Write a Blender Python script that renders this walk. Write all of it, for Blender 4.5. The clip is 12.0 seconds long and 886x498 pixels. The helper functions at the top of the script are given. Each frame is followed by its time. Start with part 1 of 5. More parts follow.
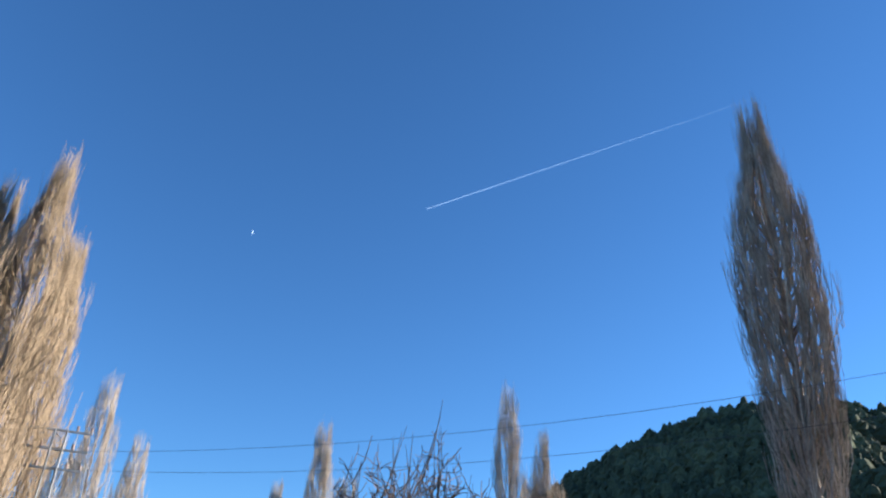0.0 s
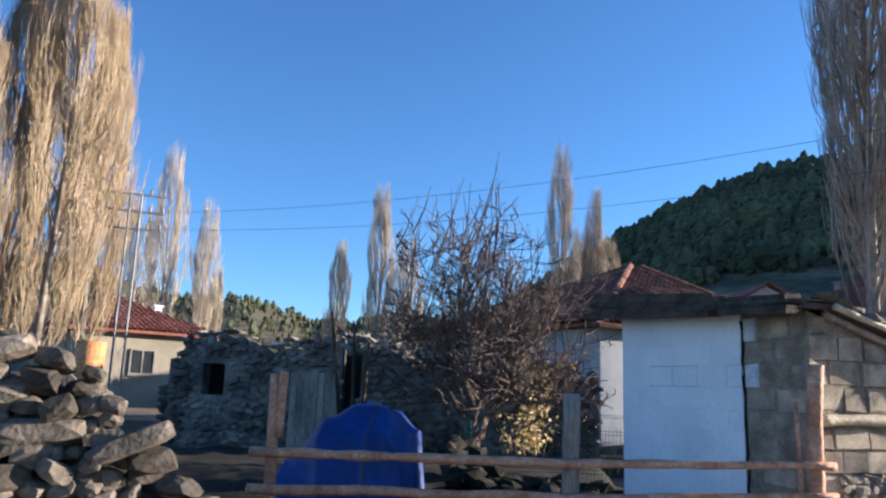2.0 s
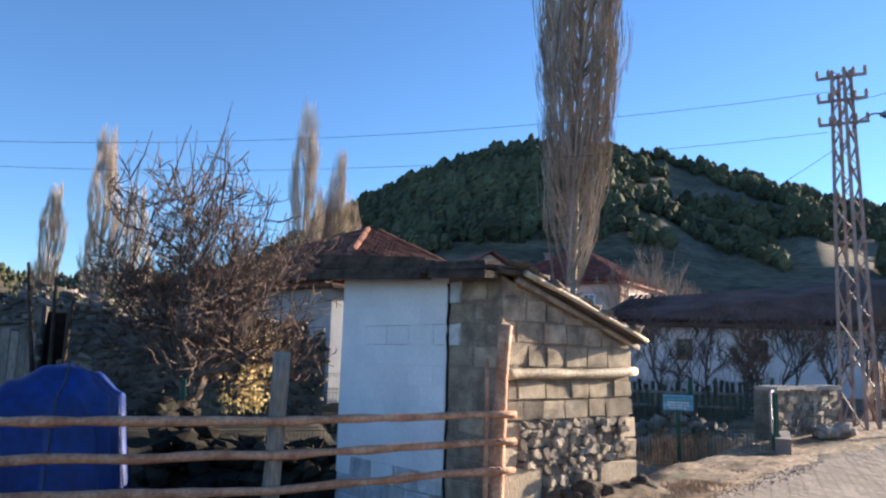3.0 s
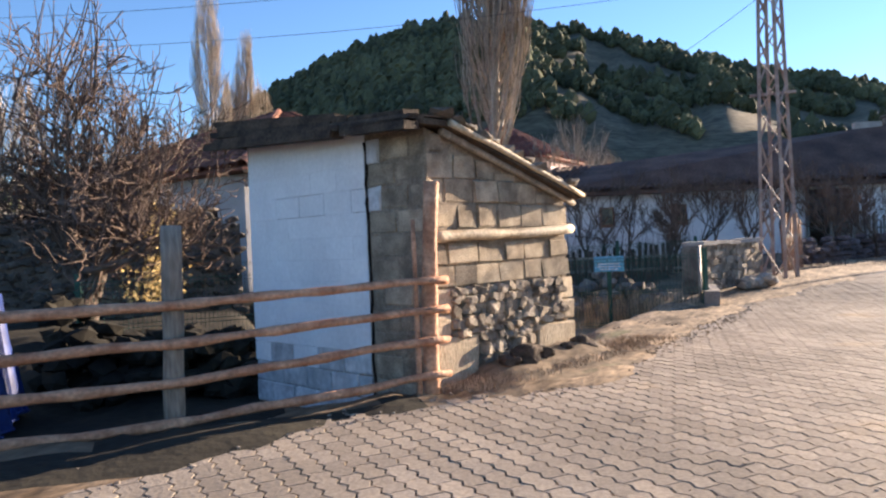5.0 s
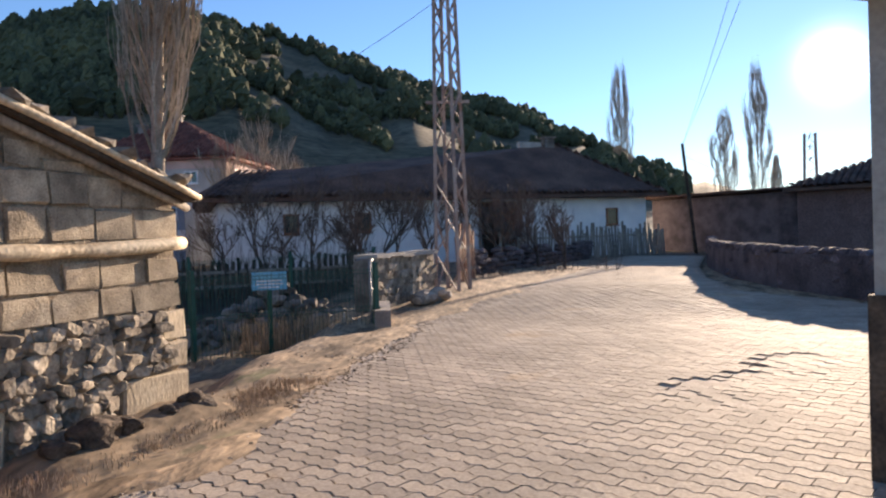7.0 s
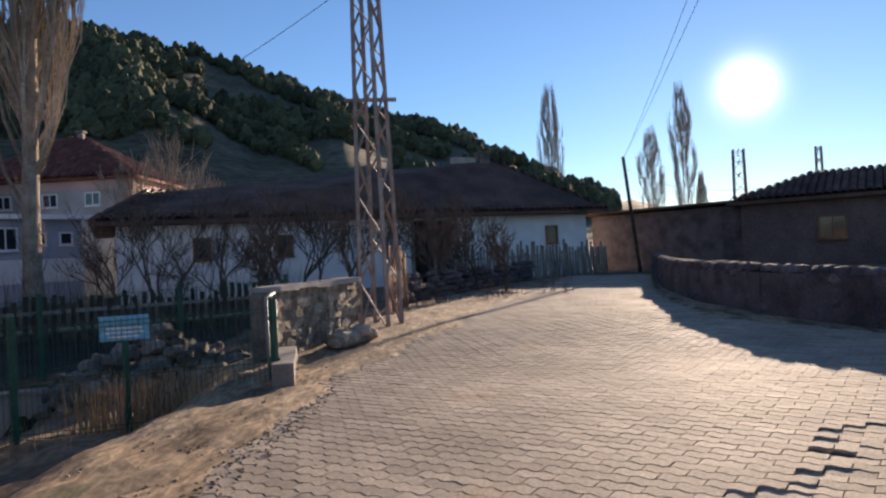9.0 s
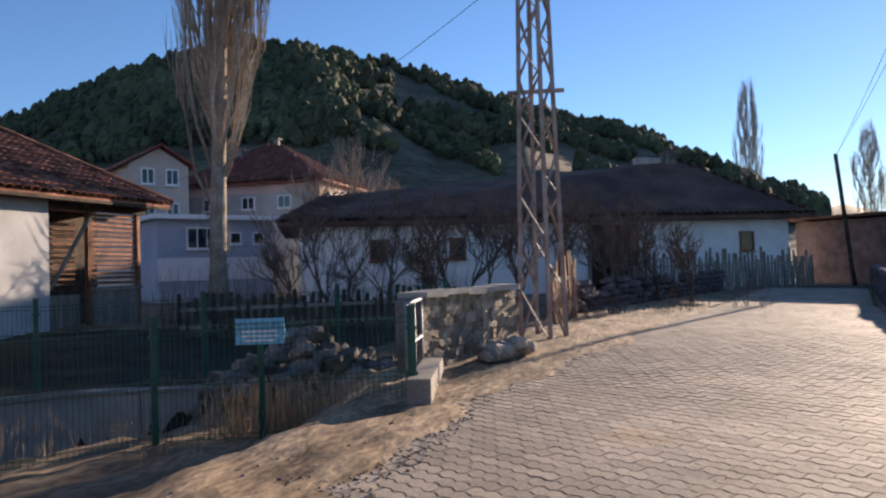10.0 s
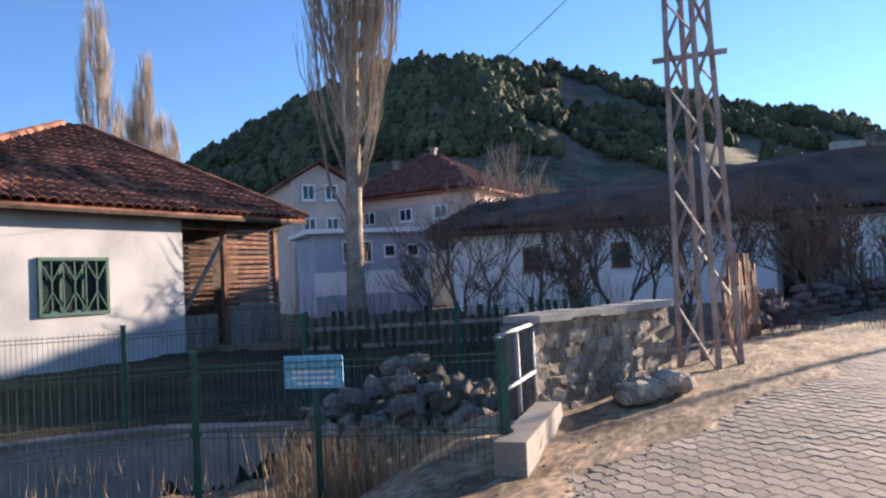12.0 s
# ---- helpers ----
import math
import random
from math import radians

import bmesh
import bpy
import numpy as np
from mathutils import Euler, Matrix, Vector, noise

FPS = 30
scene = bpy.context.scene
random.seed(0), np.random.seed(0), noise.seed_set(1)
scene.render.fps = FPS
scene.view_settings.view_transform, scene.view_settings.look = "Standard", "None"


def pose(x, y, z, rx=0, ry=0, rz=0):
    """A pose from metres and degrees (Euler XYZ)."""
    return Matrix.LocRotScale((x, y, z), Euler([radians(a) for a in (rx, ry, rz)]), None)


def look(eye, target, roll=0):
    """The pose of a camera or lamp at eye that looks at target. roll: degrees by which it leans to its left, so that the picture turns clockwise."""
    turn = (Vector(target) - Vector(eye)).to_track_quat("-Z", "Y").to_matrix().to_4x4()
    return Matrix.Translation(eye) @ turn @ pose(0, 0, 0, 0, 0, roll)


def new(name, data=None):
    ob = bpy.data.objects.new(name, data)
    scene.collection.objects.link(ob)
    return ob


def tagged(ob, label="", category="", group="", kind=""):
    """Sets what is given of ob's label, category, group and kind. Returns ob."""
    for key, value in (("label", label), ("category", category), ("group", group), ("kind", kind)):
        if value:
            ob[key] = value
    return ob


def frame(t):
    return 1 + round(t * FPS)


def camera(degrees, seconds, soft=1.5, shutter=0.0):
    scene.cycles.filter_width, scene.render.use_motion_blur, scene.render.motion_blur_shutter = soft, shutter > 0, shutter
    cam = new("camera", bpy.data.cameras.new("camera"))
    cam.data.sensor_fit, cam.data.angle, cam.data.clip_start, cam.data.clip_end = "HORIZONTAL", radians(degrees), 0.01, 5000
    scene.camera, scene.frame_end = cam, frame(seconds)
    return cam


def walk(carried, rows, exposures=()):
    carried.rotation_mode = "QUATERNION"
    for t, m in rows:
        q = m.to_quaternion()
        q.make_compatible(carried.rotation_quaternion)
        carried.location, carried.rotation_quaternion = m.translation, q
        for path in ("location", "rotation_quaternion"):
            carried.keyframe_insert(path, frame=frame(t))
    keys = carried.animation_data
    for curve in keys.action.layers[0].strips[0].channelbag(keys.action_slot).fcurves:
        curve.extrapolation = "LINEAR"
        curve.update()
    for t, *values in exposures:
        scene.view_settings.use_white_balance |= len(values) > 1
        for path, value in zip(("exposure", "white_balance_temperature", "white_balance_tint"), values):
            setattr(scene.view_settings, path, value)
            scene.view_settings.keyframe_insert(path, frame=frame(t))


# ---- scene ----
cam = camera(63.1, 12.0, soft=2.3)
PATH = [
    (0, (0.297, -0.083, 1.416), (0.193, 1.652, 2.406), 2.4),
    (0.5, (0.266, -0.059, 1.363), (0.138, 1.725, 2.257), 2.4),
    (1, (0.261, -0.02, 1.39), (0.086, 1.827, 2.137), 2.3),
    (1.5, (0.272, 0.091, 1.33), (0.051, 2.0, 1.886), 2.3),
    (2, (0.242, 0.085, 1.291), (0.001, 2.034, 1.669), 2.0),
    (2.5, (0.284, 0.113, 1.28), (0.297, 2.092, 1.572), 1.4),
    (3, (0.463, 0.1, 1.285), (0.921, 2.025, 1.578), 1.6),
    (5, (0.699, 0.846, 1.095), (1.362, 2.733, 1.075), -2.4),
    (5.5, (0.955, 1.132, 1.134), (1.551, 3.041, 1.089), -1.7),
    (6, (1.265, 1.497, 1.14), (2.148, 3.29, 1.078), -1.5),
    (6.5, (1.702, 1.748, 1.152), (2.856, 3.38, 1.097), -1.7),
    (7, (2.134, 2.147, 1.157), (3.501, 3.607, 1.123), -1.9),
    (9, (3.967, 3.879, 1.197), (5.464, 5.206, 1.213), -3.0),
    (9.5, (4.39, 4.207, 1.201), (5.65, 5.76, 1.239), -2.3),
    (10, (4.877, 4.412, 1.201), (5.999, 6.067, 1.249), -1.7),
    (10.5, (5.294, 4.733, 1.223), (6.273, 6.475, 1.282), -0.5),
    (11, (5.671, 5.047, 1.28), (6.545, 6.842, 1.382), -2.6),
    (11.5, (6.091, 5.344, 1.27), (6.856, 7.188, 1.389), -3.4),
    (12, (6.417, 5.702, 1.264), (7.114, 7.574, 1.353), -3.1),
]
EXPOSURES = [(0.0, 1.33, 5250, 8), (1.2, 1.42, 5200, 9), (2.2, 1.57, 5600, 11), (3.0, 1.72, 6050, 13), (5.0, 1.84, 6550, 17), (6.0, 1.78, 6600, 17.5), (7.0, 1.5, 6650, 18), (9.0, 1.0, 6600, 18), (10.5, 1.36, 6300, 18), (12.0, 1.74, 6150, 18)]
walk(cam, [(t, look(eye, target, roll)) for t, eye, target, roll in PATH], EXPOSURES)

# ---- light ----
SUN_AZ, SUN_EL = 71.8, 11.0
world = bpy.data.worlds.new("world")
scene.world = world
world.use_nodes = True
wn = world.node_tree.nodes
sky = wn.new("ShaderNodeTexSky")
sky.sky_type = "NISHITA"
sky.sun_disc = False
sky.sun_elevation = radians(SUN_EL)
sky.sun_rotation = radians(SUN_AZ)
sky.altitude = 900
sky.air_density = 1.0
sky.dust_density = 0.06
sky.ozone_density = 4.0
world.node_tree.links.new(sky.outputs[0], wn["Background"].inputs[0])
wn["Background"].inputs[1].default_value = 0.085
sun_data = bpy.data.lights.new("sun", "SUN")
sun_data.energy, sun_data.angle, sun_data.color = 5.0, radians(0.5), (1.0, 0.82, 0.60)
sun_lamp = new("sun", sun_data)
sun_way = Vector((math.sin(radians(SUN_AZ)) * math.cos(radians(SUN_EL)), math.cos(radians(SUN_AZ)) * math.cos(radians(SUN_EL)), math.sin(radians(SUN_EL))))
sun_lamp.matrix_world = look(sun_way * 50, (0, 0, 0))


# ---- materials ----
def mat(name, c1, c2, scale=3.0, rough=0.85, bump=0.3, fine=40.0, metal=0.0, rnd=0.0, isl=0.0, stretch=(1, 1, 1), c3=None, gloss=0.3, grain=0.28, along=None):
    m = bpy.data.materials.new(name)
    m.use_nodes = True
    nt = m.node_tree
    n, ln = nt.nodes, nt.links
    b = n["Principled BSDF"]
    geo = n.new("ShaderNodeNewGeometry")
    mp = n.new("ShaderNodeMapping")
    mp.inputs["Scale"].default_value = stretch
    if along is not None:
        # streaks that run along the lane
        mp.vector_type = "TEXTURE"
        mp.inputs["Rotation"].default_value = (0, 0, radians(along))
    ln.new(geo.outputs["Position"], mp.inputs[0])
    big = n.new("ShaderNodeTexNoise")
    big.inputs["Scale"].default_value, big.inputs["Detail"].default_value = scale, 4
    sm = n.new("ShaderNodeTexNoise")
    sm.inputs["Scale"].default_value, sm.inputs["Detail"].default_value = fine, 5
    ln.new(mp.outputs[0], big.inputs[0])
    ln.new(mp.outputs[0], sm.inputs[0])
    ramp = n.new("ShaderNodeValToRGB")
    el = ramp.color_ramp.elements
    el[0].position, el[1].position = 0.35, 0.65
    el[0].color, el[1].color = (*c1, 1), (*c2, 1)
    if c3:
        e = el.new(0.75)
        e.color = (*c3, 1)
    ln.new(big.outputs[0], ramp.inputs[0])
    # fine grain around a mean of one
    mr = n.new("ShaderNodeMapRange")
    mr.inputs[1].default_value, mr.inputs[2].default_value, mr.inputs[3].default_value, mr.inputs[4].default_value = 0.3, 0.7, 1 - grain, 1 + grain
    ln.new(sm.outputs[0], mr.inputs[0])
    value = mr.outputs[0]
    for amount, source in ((rnd, "o"), (isl, "i")):
        if amount:
            node = n.new("ShaderNodeObjectInfo") if source == "o" else geo
            r2 = n.new("ShaderNodeMapRange")
            r2.inputs[3].default_value, r2.inputs[4].default_value = 1 - amount, 1 + amount
            ln.new(node.outputs["Random" if source == "o" else "Random Per Island"], r2.inputs[0])
            mu = n.new("ShaderNodeMath")
            mu.operation = "MULTIPLY"
            ln.new(value, mu.inputs[0])
            ln.new(r2.outputs[0], mu.inputs[1])
            value = mu.outputs[0]
    mix = n.new("ShaderNodeVectorMath")
    mix.operation = "SCALE"
    ln.new(ramp.outputs[0], mix.inputs[0])
    ln.new(value, mix.inputs["Scale"])
    ln.new(mix.outputs[0], b.inputs["Base Color"])
    b.inputs["Roughness"].default_value, b.inputs["Metallic"].default_value = rough, metal
    b.inputs["Specular IOR Level"].default_value = gloss
    if bump:
        bp = n.new("ShaderNodeBump")
        bp.inputs["Strength"].default_value, bp.inputs["Distance"].default_value = bump, 0.02
        ln.new(sm.outputs[0], bp.inputs["Height"])
        ln.new(bp.outputs[0], b.inputs["Normal"])
    return m


def glow(name, c, s, clear=0.0):
    m = bpy.data.materials.new(name)
    m.use_nodes = True
    n = m.node_tree.nodes
    b = n["Principled BSDF"]
    b.inputs["Base Color"].default_value = (*c, 1)
    b.inputs["Emission Color"].default_value = (*c, 1)
    b.inputs["Emission Strength"].default_value = s
    b.inputs["Alpha"].default_value = 1 - clear
    return m


M_EARTH = mat("earth", (0.13, 0.092, 0.058), (0.27, 0.198, 0.126), 1.6, 0.95, 0.6, 14, c3=(0.10, 0.105, 0.045), stretch=(2, 1, 1), along=33, grain=0.4)
# soil with the yard's shade put into its near-black colour
M_SHADESOIL = mat("shaded_soil", (0.017, 0.015, 0.011), (0.042, 0.036, 0.024), 0.9, 0.95, 0.5, 12, c3=(0.04, 0.05, 0.02))
M_CLOD = mat("wet_clod", (0.05, 0.037, 0.028), (0.12, 0.088, 0.064), 9, 0.95, 0.9, 40)
M_DIRT = mat("dirt", (0.15, 0.10, 0.058), (0.44, 0.315, 0.195), 3.4, 0.95, 0.8, 16, c3=(0.22, 0.16, 0.09), stretch=(2.6, 1, 1), along=36, grain=0.5)
M_PAVER = mat("paver", (0.29, 0.24, 0.185), (0.40, 0.33, 0.255), 0.8, 0.82, 0.3, 45, rnd=0.15, isl=0.15, c3=(0.39, 0.295, 0.195), gloss=0.12, grain=0.2)
M_JOINT = mat("joint_sand", (0.06, 0.047, 0.034), (0.15, 0.113, 0.078), 1.1, 0.95, 0.5, 30)
M_BLOCK = mat("cinder_block", (0.20, 0.16, 0.116), (0.44, 0.362, 0.262), 5.0, 0.95, 0.55, 85, rnd=0.22)
M_MORTAR = mat("mortar", (0.20, 0.16, 0.12), (0.31, 0.25, 0.18), 5, 0.95, 0.9, 40)
M_LIME = mat("old_limewash", (0.37, 0.36, 0.355), (0.50, 0.49, 0.48), 1.1, 0.92, 0.08, 30, grain=0.06)
M_WHITE = mat("whitewash", (0.72, 0.72, 0.72), (0.84, 0.835, 0.82), 1.3, 0.9, 0.15, 25, rnd=0.03, grain=0.05)
M_GREYWASH = mat("worn_limewash", (0.42, 0.42, 0.42), (0.66, 0.66, 0.65), 5.0, 0.9, 0.4, 18, rnd=0.15, grain=0.15)
M_STONE = mat("field_stone", (0.15, 0.125, 0.10), (0.30, 0.25, 0.20), 2.5, 0.9, 0.8, 35, rnd=0.35, isl=0.35, c3=(0.36, 0.29, 0.22))
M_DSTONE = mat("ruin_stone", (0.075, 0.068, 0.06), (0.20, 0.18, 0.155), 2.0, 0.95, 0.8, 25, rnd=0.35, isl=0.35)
M_RUBBLE = mat("rubble_stone", (0.19, 0.155, 0.118), (0.37, 0.315, 0.245), 9, 0.95, 0.9, 35, rnd=0.35)
M_SLAB = mat("tan_slab", (0.40, 0.32, 0.225), (0.52, 0.43, 0.31), 3.0, 0.95, 0.35, 60, rnd=0.12, stretch=(1, 1, 0.4))
M_REDSTONE = mat("dull_red_stone", (0.07, 0.054, 0.054), (0.135, 0.106, 0.106), 2.0, 0.95, 0.7, 25, rnd=0.3, isl=0.3)
M_HEAP = mat("heap_stone", (0.06, 0.05, 0.04), (0.16, 0.13, 0.10), 3, 0.9, 0.7, 25, rnd=0.5, c3=(0.30, 0.25, 0.2))
M_LOG = mat("peeled_log", (0.36, 0.165, 0.092), (0.55, 0.315, 0.195), 6, 0.7, 0.6, 30, stretch=(1, 1, 1))
M_PALELOG = mat("pale_log", (0.42, 0.33, 0.22), (0.58, 0.48, 0.34), 4, 0.7, 0.4, 30)
M_GREYWOOD = mat("grey_wood", (0.16, 0.14, 0.12), (0.30, 0.26, 0.21), 5, 0.9, 0.6, 40, rnd=0.2, stretch=(1, 1, 0.2))
M_DARKWOOD = mat("dark_wood", (0.035, 0.026, 0.02), (0.09, 0.065, 0.045), 5, 0.9, 0.6, 40, rnd=0.3, isl=0.3)
M_BROWNWOOD = mat("brown_wood", (0.15, 0.065, 0.036), (0.28, 0.13, 0.075), 5, 0.85, 0.5, 40, rnd=0.25)
M_TILE = mat("clay_tile", (0.105, 0.042, 0.027), (0.265, 0.115, 0.072), 1.6, 0.92, 0.6, 30, rnd=0.5, isl=0.5, c3=(0.13, 0.09, 0.065))
M_REDTILE = mat("red_tile", (0.16, 0.052, 0.036), (0.25, 0.095, 0.066), 1.5, 0.85, 0.4, 20, isl=0.25)
M_OLDTILE = mat("old_roof", (0.07, 0.042, 0.034), (0.145, 0.085, 0.062), 0.7, 0.95, 0.6, 12, isl=0.3)
M_TARP = mat("blue_tarp", (0.002, 0.019, 0.125), (0.004, 0.036, 0.21), 2.5, 0.5, 0.3, 12, gloss=0.5)
M_BARK = mat("grey_bark", (0.06, 0.045, 0.036), (0.13, 0.10, 0.08), 6, 0.95, 0.8, 40)
M_TWIG = mat("poplar_twig", (0.25, 0.20, 0.15), (0.45, 0.375, 0.29), 0.8, 0.9, 0, 10, isl=0.45)
M_TWIGTAN = mat("tan_twig", (0.22, 0.16, 0.098), (0.37, 0.275, 0.175), 0.8, 0.9, 0, 10, isl=0.3)
M_PTRUNK = mat("poplar_bark", (0.24, 0.19, 0.15), (0.42, 0.36, 0.29), 3, 0.95, 0.8, 30)
M_DTWIG = mat("dark_twig", (0.085, 0.062, 0.05), (0.175, 0.125, 0.097), 3, 0.95, 0, 10, isl=0.3)
M_GOLD = mat("dry_leaf", (0.40, 0.29, 0.11), (0.58, 0.46, 0.22), 8, 0.8, 0, 20, isl=0.4)
M_DRY = mat("dry_stem", (0.26, 0.19, 0.125), (0.43, 0.325, 0.22), 8, 0.9, 0, 20, isl=0.4)
M_PINE = mat("pine", (0.050, 0.058, 0.030), (0.110, 0.114, 0.056), 0.05, 0.95, 0, 3, isl=0.3)
M_HILL = mat("hill_grass", (0.055, 0.054, 0.03), (0.175, 0.14, 0.085), 0.045, 0.95, 0.4, 0.5, stretch=(1, 1, 5), grain=0.5)
M_STEEL = mat("rusty_steel", (0.27, 0.18, 0.145), (0.42, 0.33, 0.28), 4, 0.75, 0.4, 50, metal=0.0, gloss=0.4)
M_GALV = mat("galvanised_pipe", (0.22, 0.225, 0.23), (0.33, 0.33, 0.33), 6, 0.6, 0.2, 50, metal=0.4)
M_GREEN = mat("green_paint", (0.008, 0.06, 0.042), (0.014, 0.09, 0.06), 6, 0.5, 0.1, 50, gloss=0.5)
M_CONC = mat("concrete", (0.30, 0.28, 0.25), (0.42, 0.39, 0.35), 2.5, 0.9, 0.3, 30, grain=0.12)
M_CONCD = mat("dull_concrete", (0.20, 0.18, 0.16), (0.30, 0.27, 0.24), 2.5, 0.9, 0.3, 30, grain=0.15)
M_PINK = mat("pink_render", (0.55, 0.40, 0.36), (0.66, 0.50, 0.45), 0.8, 0.9, 0.2, 12, grain=0.08)
M_BLUE = mat("grey_blue_render", (0.33, 0.38, 0.46), (0.42, 0.46, 0.53), 0.8, 0.9, 0.2, 12, grain=0.08)
M_BEIGE = mat("beige_render", (0.48, 0.42, 0.37), (0.58, 0.51, 0.45), 0.8, 0.9, 0.2, 12, grain=0.08)
# darker copy of the beige render, with the bungalow's shade in its colour
M_SHADECREAM = mat("shaded_cream_render", (0.24, 0.205, 0.155), (0.33, 0.285, 0.215), 0.8, 0.9, 0.2, 12, grain=0.08)
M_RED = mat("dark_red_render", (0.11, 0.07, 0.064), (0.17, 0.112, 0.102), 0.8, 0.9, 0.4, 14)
M_GLASS = mat("window_glass", (0.02, 0.025, 0.03), (0.035, 0.04, 0.045), 2, 0.08, 0, 20, gloss=0.6)
# flat black that stands for the shade inside hollows
M_BLACK = mat("hollow_shade", (0.012, 0.011, 0.010), (0.025, 0.022, 0.02), 3, 0.95, 0, 20)
M_SIGN = mat("sign_blue", (0.10, 0.42, 0.62), (0.14, 0.48, 0.68), 4, 0.4, 0, 20, gloss=0.5)
M_SIGNW = mat("sign_white", (0.72, 0.76, 0.78), (0.8, 0.82, 0.82), 4, 0.4, 0, 20)
M_ORANGE = mat("orange_wood", (0.50, 0.20, 0.07), (0.62, 0.28, 0.11), 6, 0.7, 0.3, 40)
M_WIRE = mat("wire", (0.05, 0.05, 0.055), (0.08, 0.08, 0.08), 5, 0.6, 0, 20)
M_GRASS = mat("grass", (0.06, 0.075, 0.025), (0.16, 0.14, 0.06), 1.5, 0.95, 0, 20, isl=0.4)


# ---- mesh building ----
class MB:
    """Collects vertices and faces, in world places."""

    def __init__(self):
        self.v, self.f = [], []

    def add(self, vs, fs):
        k = len(self.v)
        self.v += [tuple(p) for p in vs]
        self.f += [tuple(i + k for i in f) for f in fs]
        return self

    def box(self, size, m=Matrix(), jit=0.0, taper=0.0):
        """A block round the origin of m; jit shakes its corners, taper draws in its upper end."""
        a, b, c = (s / 2 for s in size)
        vs = []
        for z in (-c, c):
            k = 1 - taper * (z > 0)
            for x, y in ((-a, -b), (a, -b), (a, b), (-a, b)):
                p = Vector((x * k, y * k, z))
                if jit:
                    p += Vector([random.uniform(-jit, jit) for _ in range(3)])
                vs.append(m @ p)
        return self.add(vs, [(3, 2, 1, 0), (4, 5, 6, 7), (0, 1, 5, 4), (1, 2, 6, 5), (2, 3, 7, 6), (3, 0, 4, 7)])

    def beam(self, p, q, w, h, jit=0.0):
        """A squared bar from p to q, w wide and h high."""
        p, q = Vector(p), Vector(q)
        d = q - p
        m = Matrix.Translation((p + q) / 2) @ d.to_track_quat("X", "Z").to_matrix().to_4x4()
        return self.box((d.length, w, h), m, jit)

    def tube(self, pts, rad, sides=6, caps=True):
        pts = [Vector(p) for p in pts]
        n = len(pts)
        vs, fs = [], []
        d = (pts[-1] - pts[0]).normalized()
        a = d.orthogonal().normalized()
        for i, p in enumerate(pts):
            t = (pts[min(i + 1, n - 1)] - pts[max(i - 1, 0)]).normalized()
            u = (a - t * a.dot(t)).normalized()
            w = t.cross(u)
            for k in range(sides):
                g = 2 * math.pi * k / sides
                vs.append(p + (u * math.cos(g) + w * math.sin(g)) * rad[i])
        for i in range(n - 1):
            for k in range(sides):
                j = (k + 1) % sides
                fs.append((i * sides + k, i * sides + j, (i + 1) * sides + j, (i + 1) * sides + k))
        if caps:
            fs += [tuple(reversed(range(sides))), tuple(range((n - 1) * sides, n * sides))]
        return self.add(vs, fs)

    def log(self, p, q, r0, r1, sides=9, rings=9, wob=0.12, bend=0.0):
        """A round pole with knots and an uneven line."""
        p, q = Vector(p), Vector(q)
        side = (q - p).orthogonal().normalized() * bend
        ph = random.uniform(0, 9)
        pts, rad = [], []
        for i in range(rings + 1):
            s = i / rings
            pts.append(p.lerp(q, s) + side * math.sin(s * 3.1) + Vector([noise.noise((ph, s * 4, k * 7.0)) * wob * r0 * 1.5 for k in range(3)]))
            rad.append((r0 + (r1 - r0) * s) * (1 + wob * noise.noise((ph + 5, s * 9, 1.0))))
        return self.tube(pts, rad, sides)

    def poly(self, pts, thick):
        """A plate under a flat outline."""
        pts = [Vector(p) for p in pts]
        n = len(pts)
        t = Vector(thick)
        return self.add(pts + [p + t for p in pts], [tuple(range(n)), tuple(reversed(range(n, 2 * n)))] + [(i, i + n, (i + 1) % n + n, (i + 1) % n) for i in range(n)])

    def mesh(self, name, off=Vector()):
        me = bpy.data.meshes.new(name)
        me.from_pydata([(x - off[0], y - off[1], z - off[2]) for x, y, z in self.v], [], self.f)
        me.update()
        return me


def recalc(me):
    bm = bmesh.new()
    bm.from_mesh(me)
    bmesh.ops.recalc_face_normals(bm, faces=bm.faces)
    bm.to_mesh(me)
    bm.free()


def origin(ob):
    p = Vector(ob.location)
    while ob.parent:
        ob = ob.parent
        p += ob.location
    return p


def thing(name, at, label, category, group="", kind=""):
    ob = new(name)
    ob.location = at
    ob.empty_display_size = 0.1
    return tagged(ob, label, category, group, kind)


def part(name, mb, material, parent=None, label="", smooth=False, fix=True):
    off = origin(parent) if parent else Vector()
    me = mb.mesh(name, off)
    if fix:
        recalc(me)
    me.materials.append(material)
    if smooth:
        me.shade_smooth()
    ob = new(name, me)
    if parent:
        ob.parent = parent
    return tagged(ob, label) if label else ob


def single(name, mb, material, label, category, group="", kind="", smooth=False, at=(0, 0, 0)):
    me = mb.mesh(name, Vector(at))
    recalc(me)
    me.materials.append(material)
    if smooth:
        me.shade_smooth()
    ob = new(name, me)
    ob.location = at
    return tagged(ob, label, category, group, kind)


